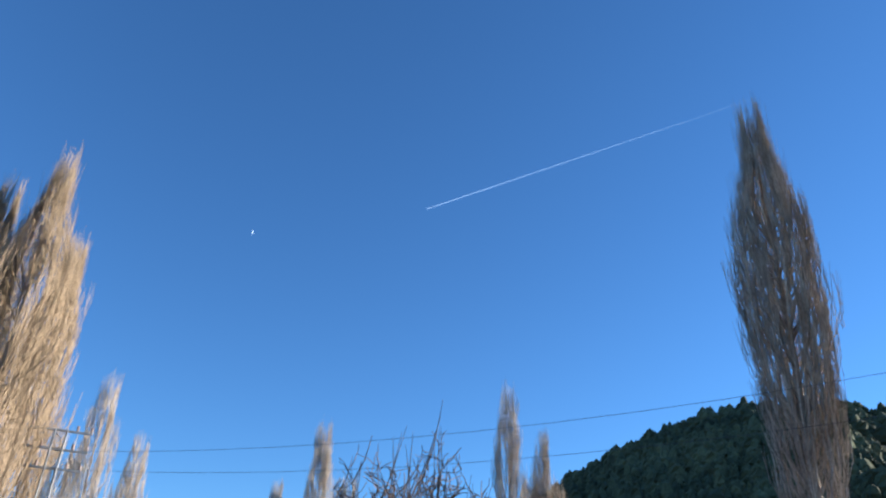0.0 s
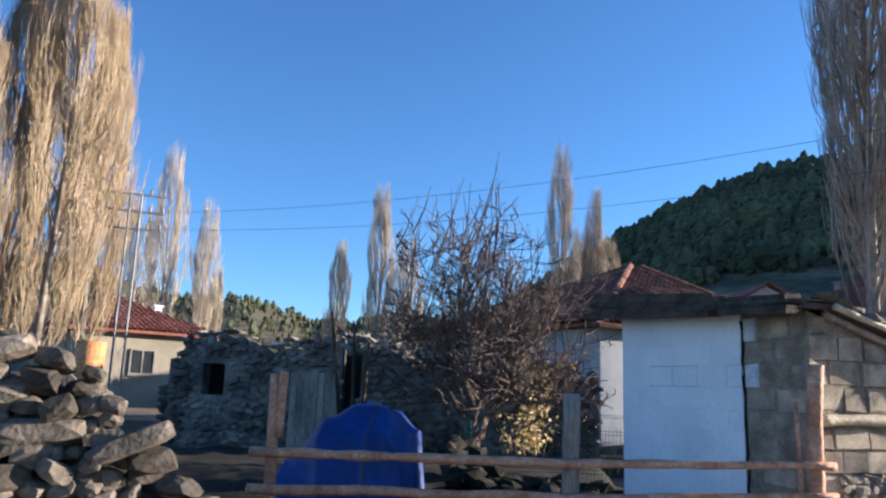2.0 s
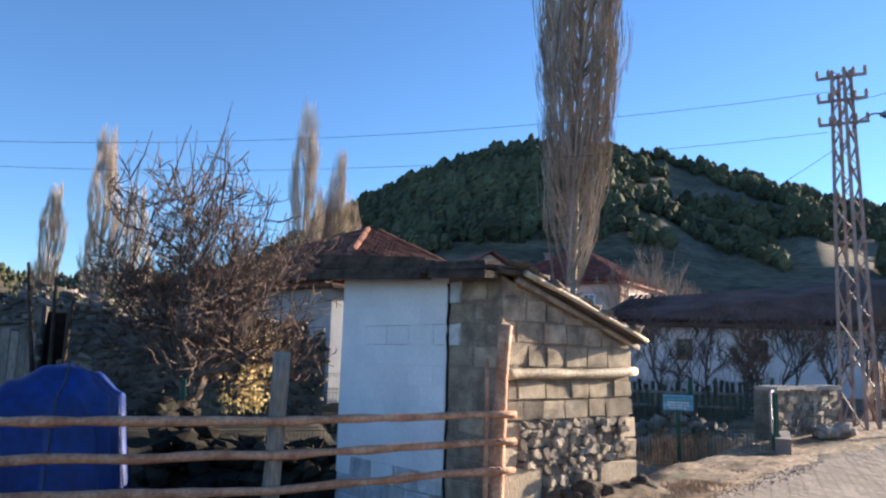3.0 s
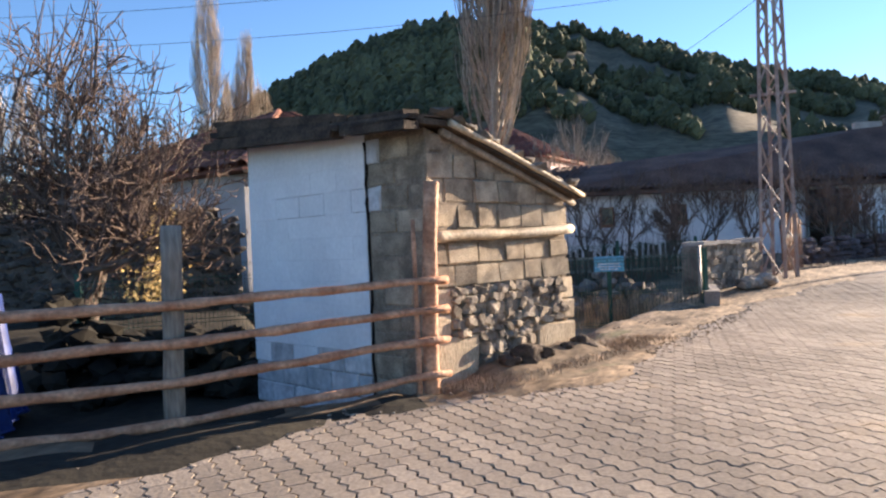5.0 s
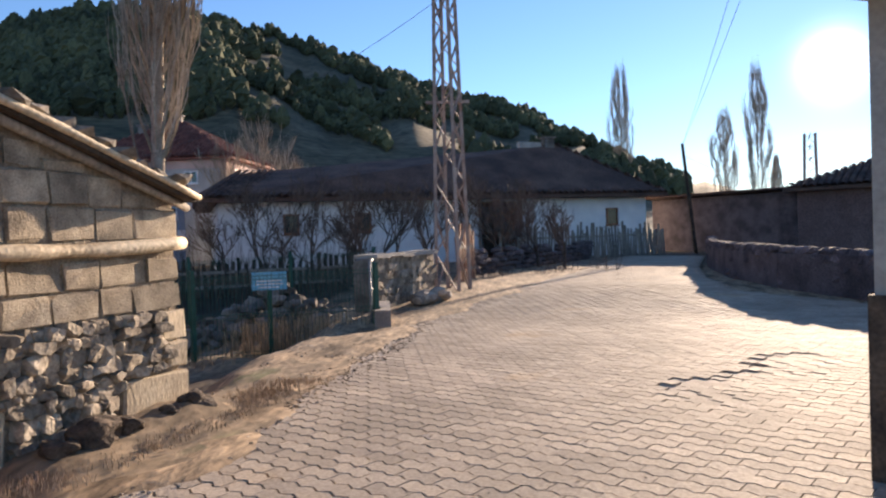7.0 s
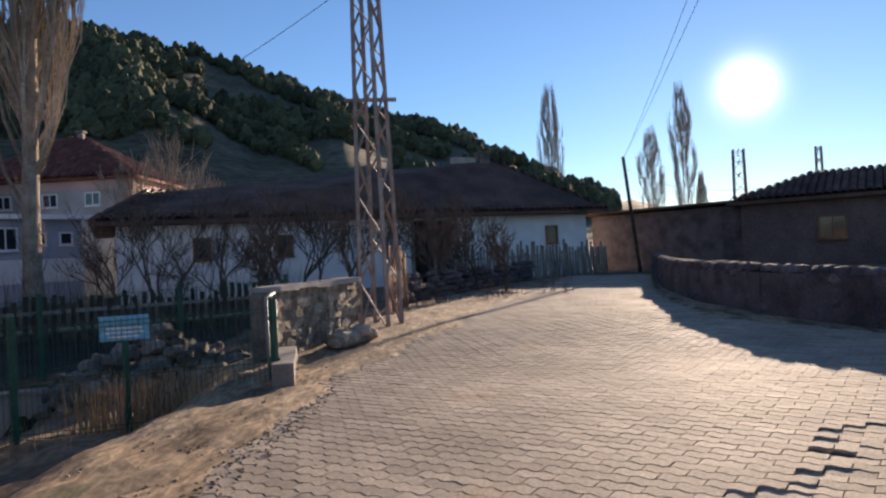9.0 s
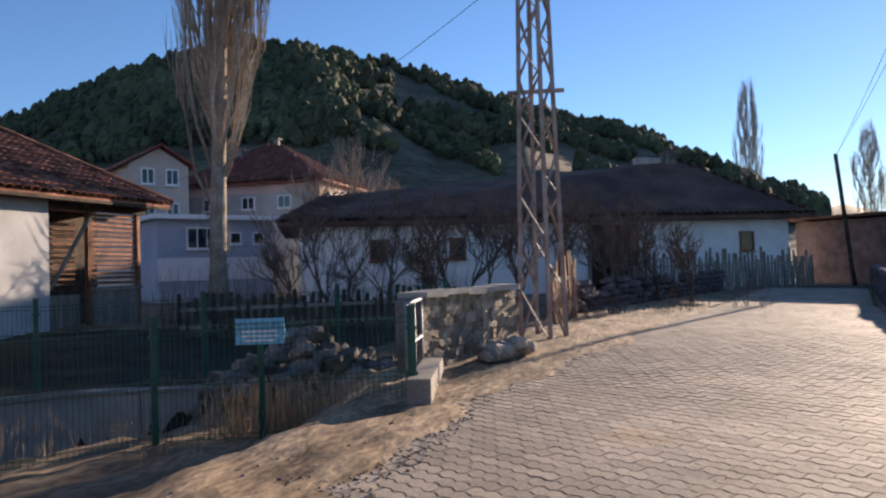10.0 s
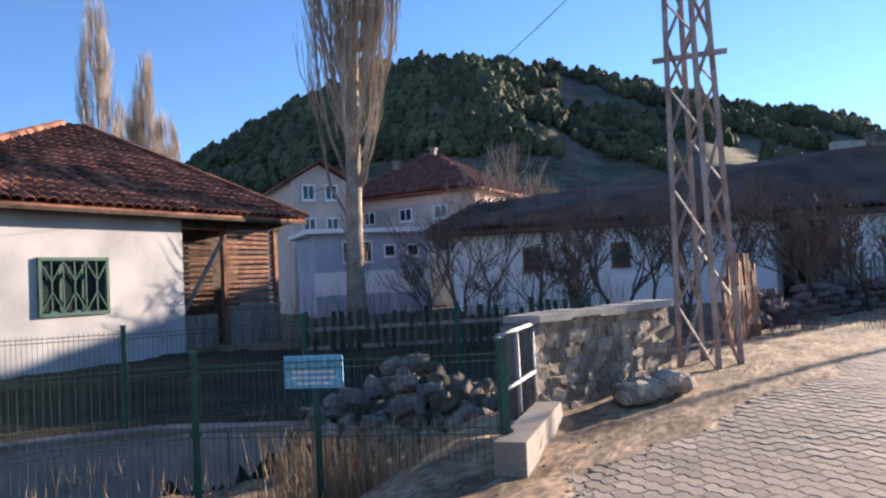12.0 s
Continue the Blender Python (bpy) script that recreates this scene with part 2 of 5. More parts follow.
def pieces(name, items, parent, material, near=None, limit=300, rest=""):
    """items: (mesh, world matrix). The nearest ones to a plan point are objects, the others are joined."""
    off = Matrix.Translation(-origin(parent))
    if near:
        items = sorted(items, key=lambda it: (it[1].translation.xy - Vector(near)).length)
    for me, m in items[:limit]:
        if not me.materials:
            me.materials.append(material)
        ob = new(name, me)
        ob.parent = parent
        ob.matrix_basis = off @ m
    if len(items) > limit:
        mb = MB()
        for me, m in items[limit:]:
            mb.add([m @ v.co for v in me.vertices], [tuple(p.vertices) for p in me.polygons])
        tagged(part(rest or name + "s", mb, material, parent, fix=False), kind="stuff")


def rock_mesh(seed, size=(1, 1, 1), rough=0.25, sub=1, cut=0.36):
    bm = bmesh.new()
    bmesh.ops.create_icosphere(bm, subdivisions=sub, radius=0.5)
    for v in bm.verts:
        p = v.co.copy()
        k = 1 + rough * 2 * noise.noise(p * 2.3 + Vector((seed * 3.7, seed, 0)))
        # squared off, as broken stone is
        q = Vector([math.copysign(min(abs(c), cut), c) for c in p * k])
        v.co = Vector((q.x * size[0], q.y * size[1], q.z * size[2])) * 1.3
    me = bpy.data.meshes.new("stone")
    bm.to_mesh(me)
    bm.free()
    return me


def block_mesh(w, h, d=0.06, soft=0.007, jit=0.006):
    """A wall block seen from -y, with its front edges broken."""
    mb = MB()
    r = lambda: random.uniform(-jit, jit)
    a, c = w / 2, h / 2
    back = [(-a, d, -c), (a, d, -c), (a, d, c), (-a, d, c)]
    mid = [(x + r(), 0.012, z + r()) for x, _, z in back]
    front = [(x - math.copysign(soft, x) + r(), r(), z - math.copysign(soft, z) + r()) for x, _, z in back]
    f = [(0 + i, (i + 1) % 4, 4 + (i + 1) % 4, 4 + i) for i in range(4)] + [(4 + i, 4 + (i + 1) % 4, 8 + (i + 1) % 4, 8 + i) for i in range(4)] + [(8, 9, 10, 11)]
    mb.add(back + mid + front, f)
    me = mb.mesh("block")
    recalc(me)
    return me


def frame_m(at, xdir):
    """Axes with x along a plan direction, y to its left, z up."""
    x = Vector((xdir[0], xdir[1], 0)).normalized()
    y = Vector((-x.y, x.x, 0))
    return Matrix(((x.x, y.x, 0, at[0]), (x.y, y.y, 0, at[1]), (0, 0, 1, at[2]), (0, 0, 0, 1)))


def T(x, y, z):
    return Matrix.Translation((x, y, z))


def ss(a, b, x):
    k = min(max((x - a) / (b - a), 0), 1)
    return k * k * (3 - 2 * k)


# ---- ground ----
EDGE = [(-60, 4.5), (-2, 5.75), (0.6, 5.95), (2.45, 6.35), (4.4, 7.45), (8.4, 10.3), (9.4, 11.7), (11.7, 12.75), (14.5, 14.8), (22, 18.6), (60, 36)]


LEFT = [(-8, 4.4), (-0.06, 5.1), (1.0, 5.55), (1.7, 6.0), (2.3, 6.0), (3.0, 6.0), (3.6, 6.0), (4.6, 6.7), (5.8, 7.75), (7.0, 8.7), (8.1, 9.4), (8.8, 10.1), (9.9, 10.6), (11.3, 11.25), (13.1, 11.95), (16.3, 13.6), (22, 16.2), (34, 22)]


def past_edge(x, y, line=EDGE):
    """How far a place lies beyond the road's upper edge; negative on the road."""
    best, side = 1e9, 1
    for (ax, ay), (bx, by) in zip(line, line[1:]):
        dx, dy = bx - ax, by - ay
        k = min(max(((x - ax) * dx + (y - ay) * dy) / (dx * dx + dy * dy), 0), 1)
        ex, ey = x - ax - k * dx, y - ay - k * dy
        d = ex * ex + ey * ey
        if d < best:
            best, side = d, 1 if dx * ey - dy * ex > 0 else -1
    return side * math.sqrt(best)


def stream_wall(x):
    """Line of the retaining wall on the stream's far side."""
    return 15.22 + 0.055 * (x - 2) - 1.1 * ss(5.8, 8.0, x)


def ground_z(x, y):
    d = past_edge(x, y)
    z = -0.12 + 0.12 * ss(18, 27, x + y)
    low = ss(16, 10, x)
    e = 0.5 * ss(4.5, 6, x)
    z -= 0.42 * ss(e, 1.0 + e, d) * low
    # soil heaped against the shed's street side
    ux, uy = (x - 2.55) * 0.888 + (y - 6.47) * 0.459, -(x - 2.55) * 0.459 + (y - 6.47) * 0.888
    z += 0.14 * ss(-0.7, -0.05, uy) * ss(0.3, -0.1, uy) * ss(0.2, 0.8, ux) * ss(2.5, 1.9, ux)
    z += 0.55 * ss(3, 6, d) * ss(5, 2, x) + 0.45 * ss(5, 11, d) * ss(2, 5, x) * low
    # bed of the stream between the mesh fences
    near, far = 11.2 + 0.21 * (x + 0.6), stream_wall(x)
    bed = ss(near, near + 0.6, y) * ss(far + 0.12, far - 0.04, y) * ss(1.4, 2.4, x) * ss(7.9, 6.9, x)
    return z + (-1.28 - z) * bed


def hill_el(az):
    a = az - 21
    h = 17.6 * math.exp(-((a / 25.5) ** 2)) if a < 0 else 17.6 * math.exp(-((a / 35) ** 2)) + 1.2 * math.exp(-(((az - 49) / 3.5) ** 2))
    back = 6.0 + 0.13 * max(0, -18 - az) + 0.4 * math.sin(az * 0.5)
    back *= ss(20, -5, az)
    return h, max(back, 2.0 * ss(-5, 20, az))


def far_z(r, az):
    h, b = hill_el(az)
    w = 0.35 * math.sin(az * 1.9) + 0.25 * math.sin(az * 4.3 + 1)
    z1 = 265 * math.tan(radians(max(h - 1.8 + 0.75 * ss(-6, 4, az) + 0.2 * ss(13, 20, az) + 0.3 * ss(36, 44, az), 0.3) + w * 0.4)) * min(max((r - 75) / 190, 0), 1) ** 0.95 * (1 - 0.5 * ss(265, 420, r))
    z2 = 520 * math.tan(radians(max(b - 1.0, 0.2) + w * 0.4)) * ss(200, 520, r) * (1 - 0.3 * ss(520, 900, r))
    bumps = 3 * noise.noise((math.cos(radians(az)) * r * 0.02, math.sin(radians(az)) * r * 0.02, 0.3)) * ss(90, 160, r) * ss(265, 180, r)
    spur = (2.2 * math.sin(az * 0.45 + r * 0.012) + 0.7 * math.sin(az * 1.3 + r * 0.03)) * ss(95, 150, r) * ss(250, 190, r) * ss(15, 27, az)
    return max(z1 + bumps + spur, z2)


def build_ground():
    # one sheet: fine near the walk, coarse towards the horizon
    xs = sorted(set([round(-6 + 0.16 * i, 2) for i in range(165)]) | {-2500, -900, -500, -300, -200, -130, -90, -60, -40, -30, -22, -17, -13, -10, -8, 22, 24, 27, 30, 34, 38, 44, 52, 60, 75, 90, 130, 200, 300, 500, 900, 2500})
    ys = sorted(set([round(-4 + 0.16 * i, 2) for i in range(175)]) | {-2500, -900, -300, -100, -50, -25, -14, -9, -6, 26, 29, 32, 36, 41, 47, 55, 65, 78, 95, 130, 200, 300, 500, 900, 2500})
    mb = MB()
    n = len(ys)
    for x in xs:
        for y in ys:
            z = ground_z(x, y)
            if -6 < x < 20 and -4 < y < 24:
                d = past_edge(x, y)
                z += (0.05 * noise.noise((x * 1.3, y * 1.3, 0)) + 0.03 * noise.noise((x * 4, y * 4, 3))) * ss(-0.9, -0.1, d)
                # earth washed over the outer pavers
                e = past_edge(x, y, LEFT) + 0.22 * noise.noise((x * 0.9, y * 0.9, 6)) + 0.16 * noise.noise((x * 3, y * 3, 6))
                z += 0.05 * ss(-0.36, 0.06, e) + 0.035 * noise.noise((x * 5.5, y * 5.5, 11)) * ss(0.0, 0.3, e)
            mb.v.append((x, y, z - 0.03))
    mb.f = [(i * n + j, (i + 1) * n + j, (i + 1) * n + j + 1, i * n + j + 1) for i in range(len(xs) - 1) for j in range(n - 1)]
    me = mb.mesh("ground")
    me.materials.append(M_EARTH)
    me.materials.append(M_DIRT)
    me.materials.append(M_SHADESOIL)
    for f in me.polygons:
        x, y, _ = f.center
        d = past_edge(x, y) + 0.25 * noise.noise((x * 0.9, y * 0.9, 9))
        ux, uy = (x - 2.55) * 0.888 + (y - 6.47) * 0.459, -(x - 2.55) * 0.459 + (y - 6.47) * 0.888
        # yard and far low ground take the soil colour darkened for shade
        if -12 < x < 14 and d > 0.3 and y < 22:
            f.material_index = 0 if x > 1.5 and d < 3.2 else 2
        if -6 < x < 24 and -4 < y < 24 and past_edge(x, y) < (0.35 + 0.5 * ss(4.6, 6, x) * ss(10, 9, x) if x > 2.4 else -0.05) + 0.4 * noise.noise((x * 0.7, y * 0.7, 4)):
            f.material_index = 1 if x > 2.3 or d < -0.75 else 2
        if -0.15 < ux < 4.2 and -0.72 * ss(4.2, 1.2, ux) + 0.38 * noise.noise((x * 2.2, y * 2.2, 1)) < uy < 0.2 + 0.08 * ux:
            f.material_index = 0
    me.shade_smooth()
    tagged(new("ground", me), "brown village earth with dry grass and rubble", "ground", kind="structure")


build_ground()


def build_hill():
    mb = MB()
    azs = [-75 + 0.75 * i for i in range(230)]
    rs = [62, 80, 100, 120, 140, 160, 180, 200, 220, 240, 255, 265, 280, 310, 360, 420, 480, 520, 560, 700, 900]
    for az in azs:
        for r in rs:
            z = far_z(r, az) - 0.3
            mb.v.append((r * math.sin(radians(az)), r * math.cos(radians(az)), z))
    n = len(rs)
    mb.f = [(i * n + j, i * n + j + 1, (i + 1) * n + j + 1, (i + 1) * n + j) for i in range(len(azs) - 1) for j in range(n - 1)]
    me = mb.mesh("hill")
    me.materials.append(M_HILL)
    me.shade_smooth()
    tagged(new("hill", me), "steep hill with dry grass terraces behind the village", "hill", kind="structure")
    # pines
    rng = random.Random(4)
    woods = MB()
    for _ in range(46000):
        az, r = rng.choice((rng.uniform(-40, 62), rng.uniform(-4, 60), rng.uniform(-4, 60))), rng.choice((rng.uniform(120, 272), rng.uniform(165, 272), rng.uniform(200, 272), rng.uniform(300, 540)))
        if r > 290 and az > -3:
            continue
        x, y = r * math.sin(radians(az)), r * math.cos(radians(az))
        z = far_z(r, az)
        if z < 6:
            continue
        dens = noise.noise((x * 0.022, y * 0.022, 0.5)) + 0.35 * noise.noise((x * 0.07, y * 0.07, 2.5))
        bare = ss(24, 31, az) * ss(58, 42, z) * ss(54, 46, az) * (0.55 + 0.35 * math.sin(z * 0.45 + az * 0.9)) * ss(245, 205, r)
        if r < 290 and dens < -0.26 + bare:
            continue
        h = rng.uniform(1.2, 3.1) * (1.3 if r > 290 else 1)
        if rng.random() < 0.12:
            h *= 1.6
        w = h * rng.uniform(0.3, 0.43)
        k = 5
        rot = rng.uniform(0, 6)
        rings = ((0.1, 0.75), (0.4, 1.0), (0.78, 0.62))
        vs = [(x, y, z - 0.5)]
        for lz, lw in rings:
            for i in range(k):
                a = rot + lz * 3 + 2 * math.pi * i / k
                rr = w * lw * rng.uniform(0.6, 1.25)
                vs.append((x + rr * math.cos(a), y + rr * math.sin(a), z + h * (lz + rng.uniform(-0.06, 0.06))))
        vs.append((x + rng.uniform(-0.3, 0.3), y, z + h))
        fs = [(0, 1 + (i + 1) % k, 1 + i) for i in range(k)]
        for q in range(2):
            fs += [(1 + q * k + i, 1 + q * k + (i + 1) % k, 1 + (q + 1) * k + (i + 1) % k, 1 + (q + 1) * k + i) for i in range(k)]
        fs += [(1 + 2 * k + i, 1 + 2 * k + (i + 1) % k, 1 + 3 * k) for i in range(k)]
        woods.add(vs, fs)
    me = woods.mesh("pine_wood")
    me.materials.append(M_PINE)
    tagged(new("pine_wood", me), "dark green pine wood covering the hill", "woods", kind="stuff")


build_hill()


# ---- shed ----
SH = frame_m((2.55, 6.47, 0), (0.888, 0.459))


def shed_top(x, y):
    return 2.07 - 0.30 * max(0.0, x - 0.15) + 0.055 * y


def build_shed():
    shed = thing("shed", (2.55, 6.47, -0.5), "small cinder block shed with a whitewashed side and sagging roof", "shed")
    L, D, B = 2.0, 2.64, -0.55
    t = 0.14

    def wall(name, pts, inward, material):
        top = [SH @ Vector((x, y, shed_top(x, y) - 0.03)) for x, y in pts]
        bot = [SH @ Vector((x, y, B)) for x, y in pts]
        inn = SH.to_3x3() @ Vector((inward[0], inward[1], 0)) * t
        mb = MB()
        mb.poly([bot[0], bot[1], top[1], top[0]], inn)
        return part(name, mb, material, shed)

    g = 0.006
    right = wall("wall", [(g, g), (L - g, g)], (0, 1), M_MORTAR)
    front = wall("wall", [(g, D - g), (g, g + t)], (1, 0), M_MORTAR)
    wall("wall", [(L - g, g + t), (L - g, D - g)], (-1, 0), M_MORTAR)
    wall("wall", [(L - g - t, D - g), (g + t, D - g)], (0, -1), M_MORTAR)

    # street side: courses of blocks over rubble
    rng = random.Random(7)
    items, rub = [], []
    rows = [(0.70, 0.89), (0.89, 1.085), (1.20, 1.42), (1.42, 1.63), (1.63, 1.84), (1.84, 2.04)]
    for k, (z0, z1) in enumerate(rows):
        x = -0.02
        while x < L - 0.06:
            w = rng.uniform(0.26, 0.44)
            if x == -0.02 and k % 2:
                w = 0.22
            if L - x - w < 0.14:
                w = L - x + 0.02
            lim = shed_top(x + w, 0) - 0.05
            top = min(z1, lim)
            if top - z0 > 0.07:
                me = block_mesh(w - 0.018, top - z0 - rng.uniform(0.012, 0.03), jit=0.012)
                items.append((me, SH @ T(x + w / 2, -0.012 + rng.uniform(-0.007, 0.007), (z0 + top) / 2) @ pose(0, 0, 0, rng.uniform(-1.5, 1.5), rng.uniform(-1.0, 1.0), rng.uniform(-1.5, 1.5))))
            x += w
    # slabs among the rubble
    slabs = []
    for x0, x1, z0, z1 in ((0.0, 0.54, -0.12, 0.29), (1.42, 2.05, -0.04, 0.25), (1.86, 2.05, 0.27, 0.46), (1.80, 2.05, 0.48, 0.68), (0.0, 0.24, 0.5, 0.69), (0.0, 0.2, 0.31, 0.49)):
        me = block_mesh(x1 - x0, z1 - z0, 0.09, 0.014, 0.012)
        slabs.append((me, SH @ T((x0 + x1) / 2, -0.04, (z0 + z1) / 2) @ pose(0, 0, 0, rng.uniform(-3, 3), rng.uniform(-3, 3), 0)))
    pieces("block", items, right, M_BLOCK)
    pieces("slab", slabs, right, M_SLAB)
    z = -0.1
    while z < 0.66:
        h = rng.uniform(0.06, 0.11)
        x = 0.2
        while x < 1.78:
            w = rng.uniform(0.06, 0.17)
            if not (x + w / 2 < 0.56 and z < 0.27) and not (x + w / 2 > 1.4 and z < 0.22):
                me = rock_mesh(rng.random() * 99, (w * 1.2, 0.17, h * 1.2), 0.45, 2, 0.34)
                rub.append((me, SH @ T(x + w / 2, 0.015 + rng.uniform(-0.03, 0.02), z + h / 2) @ pose(0, 0, 0, rng.uniform(-12, 12), rng.uniform(-18, 18), rng.uniform(-12, 12))))
            x += w
        z += h
    pieces("stone", rub, right, M_RUBBLE)

    # shaded side: bare blocks by the corner, limewashed blocks beyond the crack
    bare, lime, worn = [], [], []
    face = SH @ Matrix.Rotation(radians(-90), 4, "Z")

    def put(lst, y0, y1, z0, z1, proud=0.0):
        gap = (0.008 if k in (9, 0, 1, 2) and rng.random() < 0.75 else 0.0) if lst is lime or lst is worn else 0.022
        me = block_mesh(y1 - y0 - gap, z1 - z0 - gap, 0.05, 0.0007 if lst is lime else 0.012, 0.0005 if lst is lime else 0.008)
        lst.append((me, face @ T(-(y0 + y1) / 2, -proud - (0.012 if lst is not bare else 0.0), (z0 + z1) / 2)))

    z, k = -0.5, 0
    while z < 2.1:
        h = 0.21
        for y0, y1 in (((-0.02, 0.20), (0.2, 0.56), (0.56, 0.72)) if k % 2 else ((-0.02, 0.36), (0.36, 0.72))):
            z1 = min(z + h, shed_top(0, y1) - 0.03)
            if z1 - z > 0.06 and not (1.05 < z < 1.06):
                put(worn if 1.1 < z < 1.85 and y0 > 0.5 else bare, y0, y1, z, z1)
        y = 0.75
        first = True
        while y < D - 0.02:
            w = 0.2 if (k % 2 and first) else 0.4
            first = False
            y1 = min(y + w, D)
            if D - y1 < 0.1:
                y1 = D
            z1 = min(z + h, shed_top(0, y1) - 0.03)
            if z1 - z > 0.05:
                put(worn if k < 2 or (k == 2 and rng.random() < 0.5) else lime, y, y1, z, z1)
            y = y1
        z += h
        k += 1
    # crack as a strip over the blocks, its inner shade painted black
    crack = MB()
    z, y, wide = -0.3, 0.735, 0.006
    while z < 2.0:
        zb, yb, wb = z + rng.uniform(0.05, 0.12), 0.735 + rng.uniform(-0.016, 0.016), rng.uniform(0.003, 0.009) + 0.004 * ss(1.0, 1.6, z)
        crack.poly([face @ Vector((-y - wide, -0.0145, z)), face @ Vector((-y + wide, -0.0145, z)), face @ Vector((-yb + wb, -0.0145, zb)), face @ Vector((-yb - wb, -0.0145, zb))], face.to_3x3() @ Vector((0, 0.03, 0)))
        z, y, wide = zb, yb, wb
    part("crack", crack, M_BLACK, front, "crack drawn as a black strip down the wall")
    pieces("block", bare, front, M_BLOCK)
    pieces("block", lime, front, M_WHITE)
    pieces("block", worn, front, M_GREYWASH)
    # wooden bond beam that shows as a pole on the street side
    mb = MB().log(SH @ Vector((-0.06, -0.05, 1.14)), SH @ Vector((2.03, -0.05, 1.17)), 0.05, 0.044, 10, 14, 0.2)
    part("bond_beam", mb, M_PALELOG, shed, "pale peeled wooden pole", True)
    # roof: boards, a thick edge and old tiles
    mb = MB()
    for ca in ([(-0.20, -0.12), (0.15, -0.13), (0.15, D + 0.3), (-0.26, D + 0.32)], [(0.15, -0.13), (2.06, -0.16), (2.06, D + 0.2), (0.15, D + 0.3)]):
        mb.poly([SH @ Vector((x, y, shed_top(x, y) - 0.02)) for x, y in ca], (0, 0, 0.045))
    part("roof_deck", mb, M_DARKWOOD, shed, "blackened old boards")
    rng = random.Random(3)
    # the old boards are stacked deeper towards the yard end
    for k in range(9):
        mb = MB()
        x = -0.27 + 0.03 * (k // 2) + rng.uniform(-0.02, 0.02)
        if k % 2:
            y0, y1 = -0.14 + rng.uniform(0, 0.12), 0.8 + rng.uniform(-0.15, 0.2)
        else:
            y0, y1 = 0.74 + rng.uniform(-0.1, 0.15), D + 0.42 - rng.uniform(0, 0.3)
        z0, z1 = (-0.05 + 0.040 * (k // 2), -0.035 + 0.062 * (k // 2)) if k % 2 == 0 else (-0.045 + 0.036 * (k // 2), -0.045 + 0.04 * (k // 2))
        mb.beam(SH @ Vector((x, y0, shed_top(x, y0) + z0)), SH @ Vector((x, y1, shed_top(x, y1) + z1)), 0.17, rng.uniform(0.04, 0.062), 0.012)
        part("fascia_board", mb, M_DARKWOOD, shed)
    for k in range(7):
        mb = MB()
        y = -0.05 + 0.42 * k
        mb.log(SH @ Vector((0.15, y, shed_top(0.15, y) - 0.05)), SH @ Vector((2.1, y, shed_top(2.1, y) - 0.05)), 0.035, 0.03, 7, 6)
        part("rafter", mb, M_GREYWOOD, shed, smooth=True)
    mb = MB().log(SH @ Vector((0.15, -0.16, shed_top(0.15, 0) + 0.0)), SH @ Vector((2.08, -0.18, shed_top(2.08, 0) + 0.01)), 0.03, 0.024, 8, 8, 0.3, 0.03)
    part("verge_pole", mb, M_PALELOG, shed, "pale bark-free edge pole", True)
    # tiles on the slope
    tile = tile_mesh(0.24, 0.36)
    items = []
    ny, nx = 12, 8
    for i in range(nx):
        for j in range(ny):
            if rng.random() < 0.10 or i < 2 or j < 1:
                continue
            x, y = -0.02 + 0.31 * i, -0.08 + 0.235 * j
            sl = math.degrees(math.atan(0.30)) if x > 0.2 else 0
            items.append((tile, SH @ T(x, y, shed_top(x, y) + 0.035 + rng.uniform(0, 0.02)) @ pose(0, 0, 0, rng.uniform(-4, 4), sl + rng.uniform(-3, 1), rng.uniform(-4, 4)) @ pose(0, 0, 0, 0, 0, -90)))
    pieces("tile", items, shed, M_OLDTILE)
    # weathered sheets of old board along the high edge
    for k in range(9):
        y0 = -0.12 + 0.31 * k
        mb = MB().box((0.5 + rng.uniform(-0.08, 0.1), 0.33, 0.022), SH @ T(0.02 + rng.uniform(-0.04, 0.04), y0 + 0.16, shed_top(0, y0) + 0.045 + 0.012 * (k % 2)) @ pose(0, 0, 0, rng.uniform(-2, 2), rng.uniform(-3, 3), rng.uniform(-5, 5)), 0.008)
        part("roof_board", mb, M_DARKWOOD, shed)
    # capping stones and slates that hold the edge down
    items = []
    for k in range(12):
        x = 0.12 + 0.16 * k
        me = rock_mesh(k * 1.7, (rng.uniform(0.18, 0.34), 0.24, rng.uniform(0.04, 0.08)), 0.2)
        items.append((me, SH @ T(x, -0.06 + rng.uniform(-0.04, 0.04), shed_top(x, 0) + 0.05) @ pose(0, 0, 0, 0, 17, rng.uniform(0, 90))))
    pieces("slate", items, shed, M_DSTONE)


def tile_mesh(w, l):
    """A curved clay tile, along y, its upper end at +y."""
    mb = MB()
    n = 5
    vs = []
    for y in (-l / 2, l / 2):
        for zo in (0.0, 0.018):
            for i in range(n):
                a = math.pi * i / (n - 1)
                vs.append((-math.cos(a) * w / 2, y, math.sin(a) * w * 0.46 + zo))
    fs = []
    for i in range(n - 1):
        fs += [(5 + i, 6 + i, 16 + i, 15 + i), (i, 10 + i, 11 + i, i + 1), (i, i + 1, 6 + i, 5 + i)]
    mb.add(vs, fs)
    return mb.mesh("tile")


build_shed()


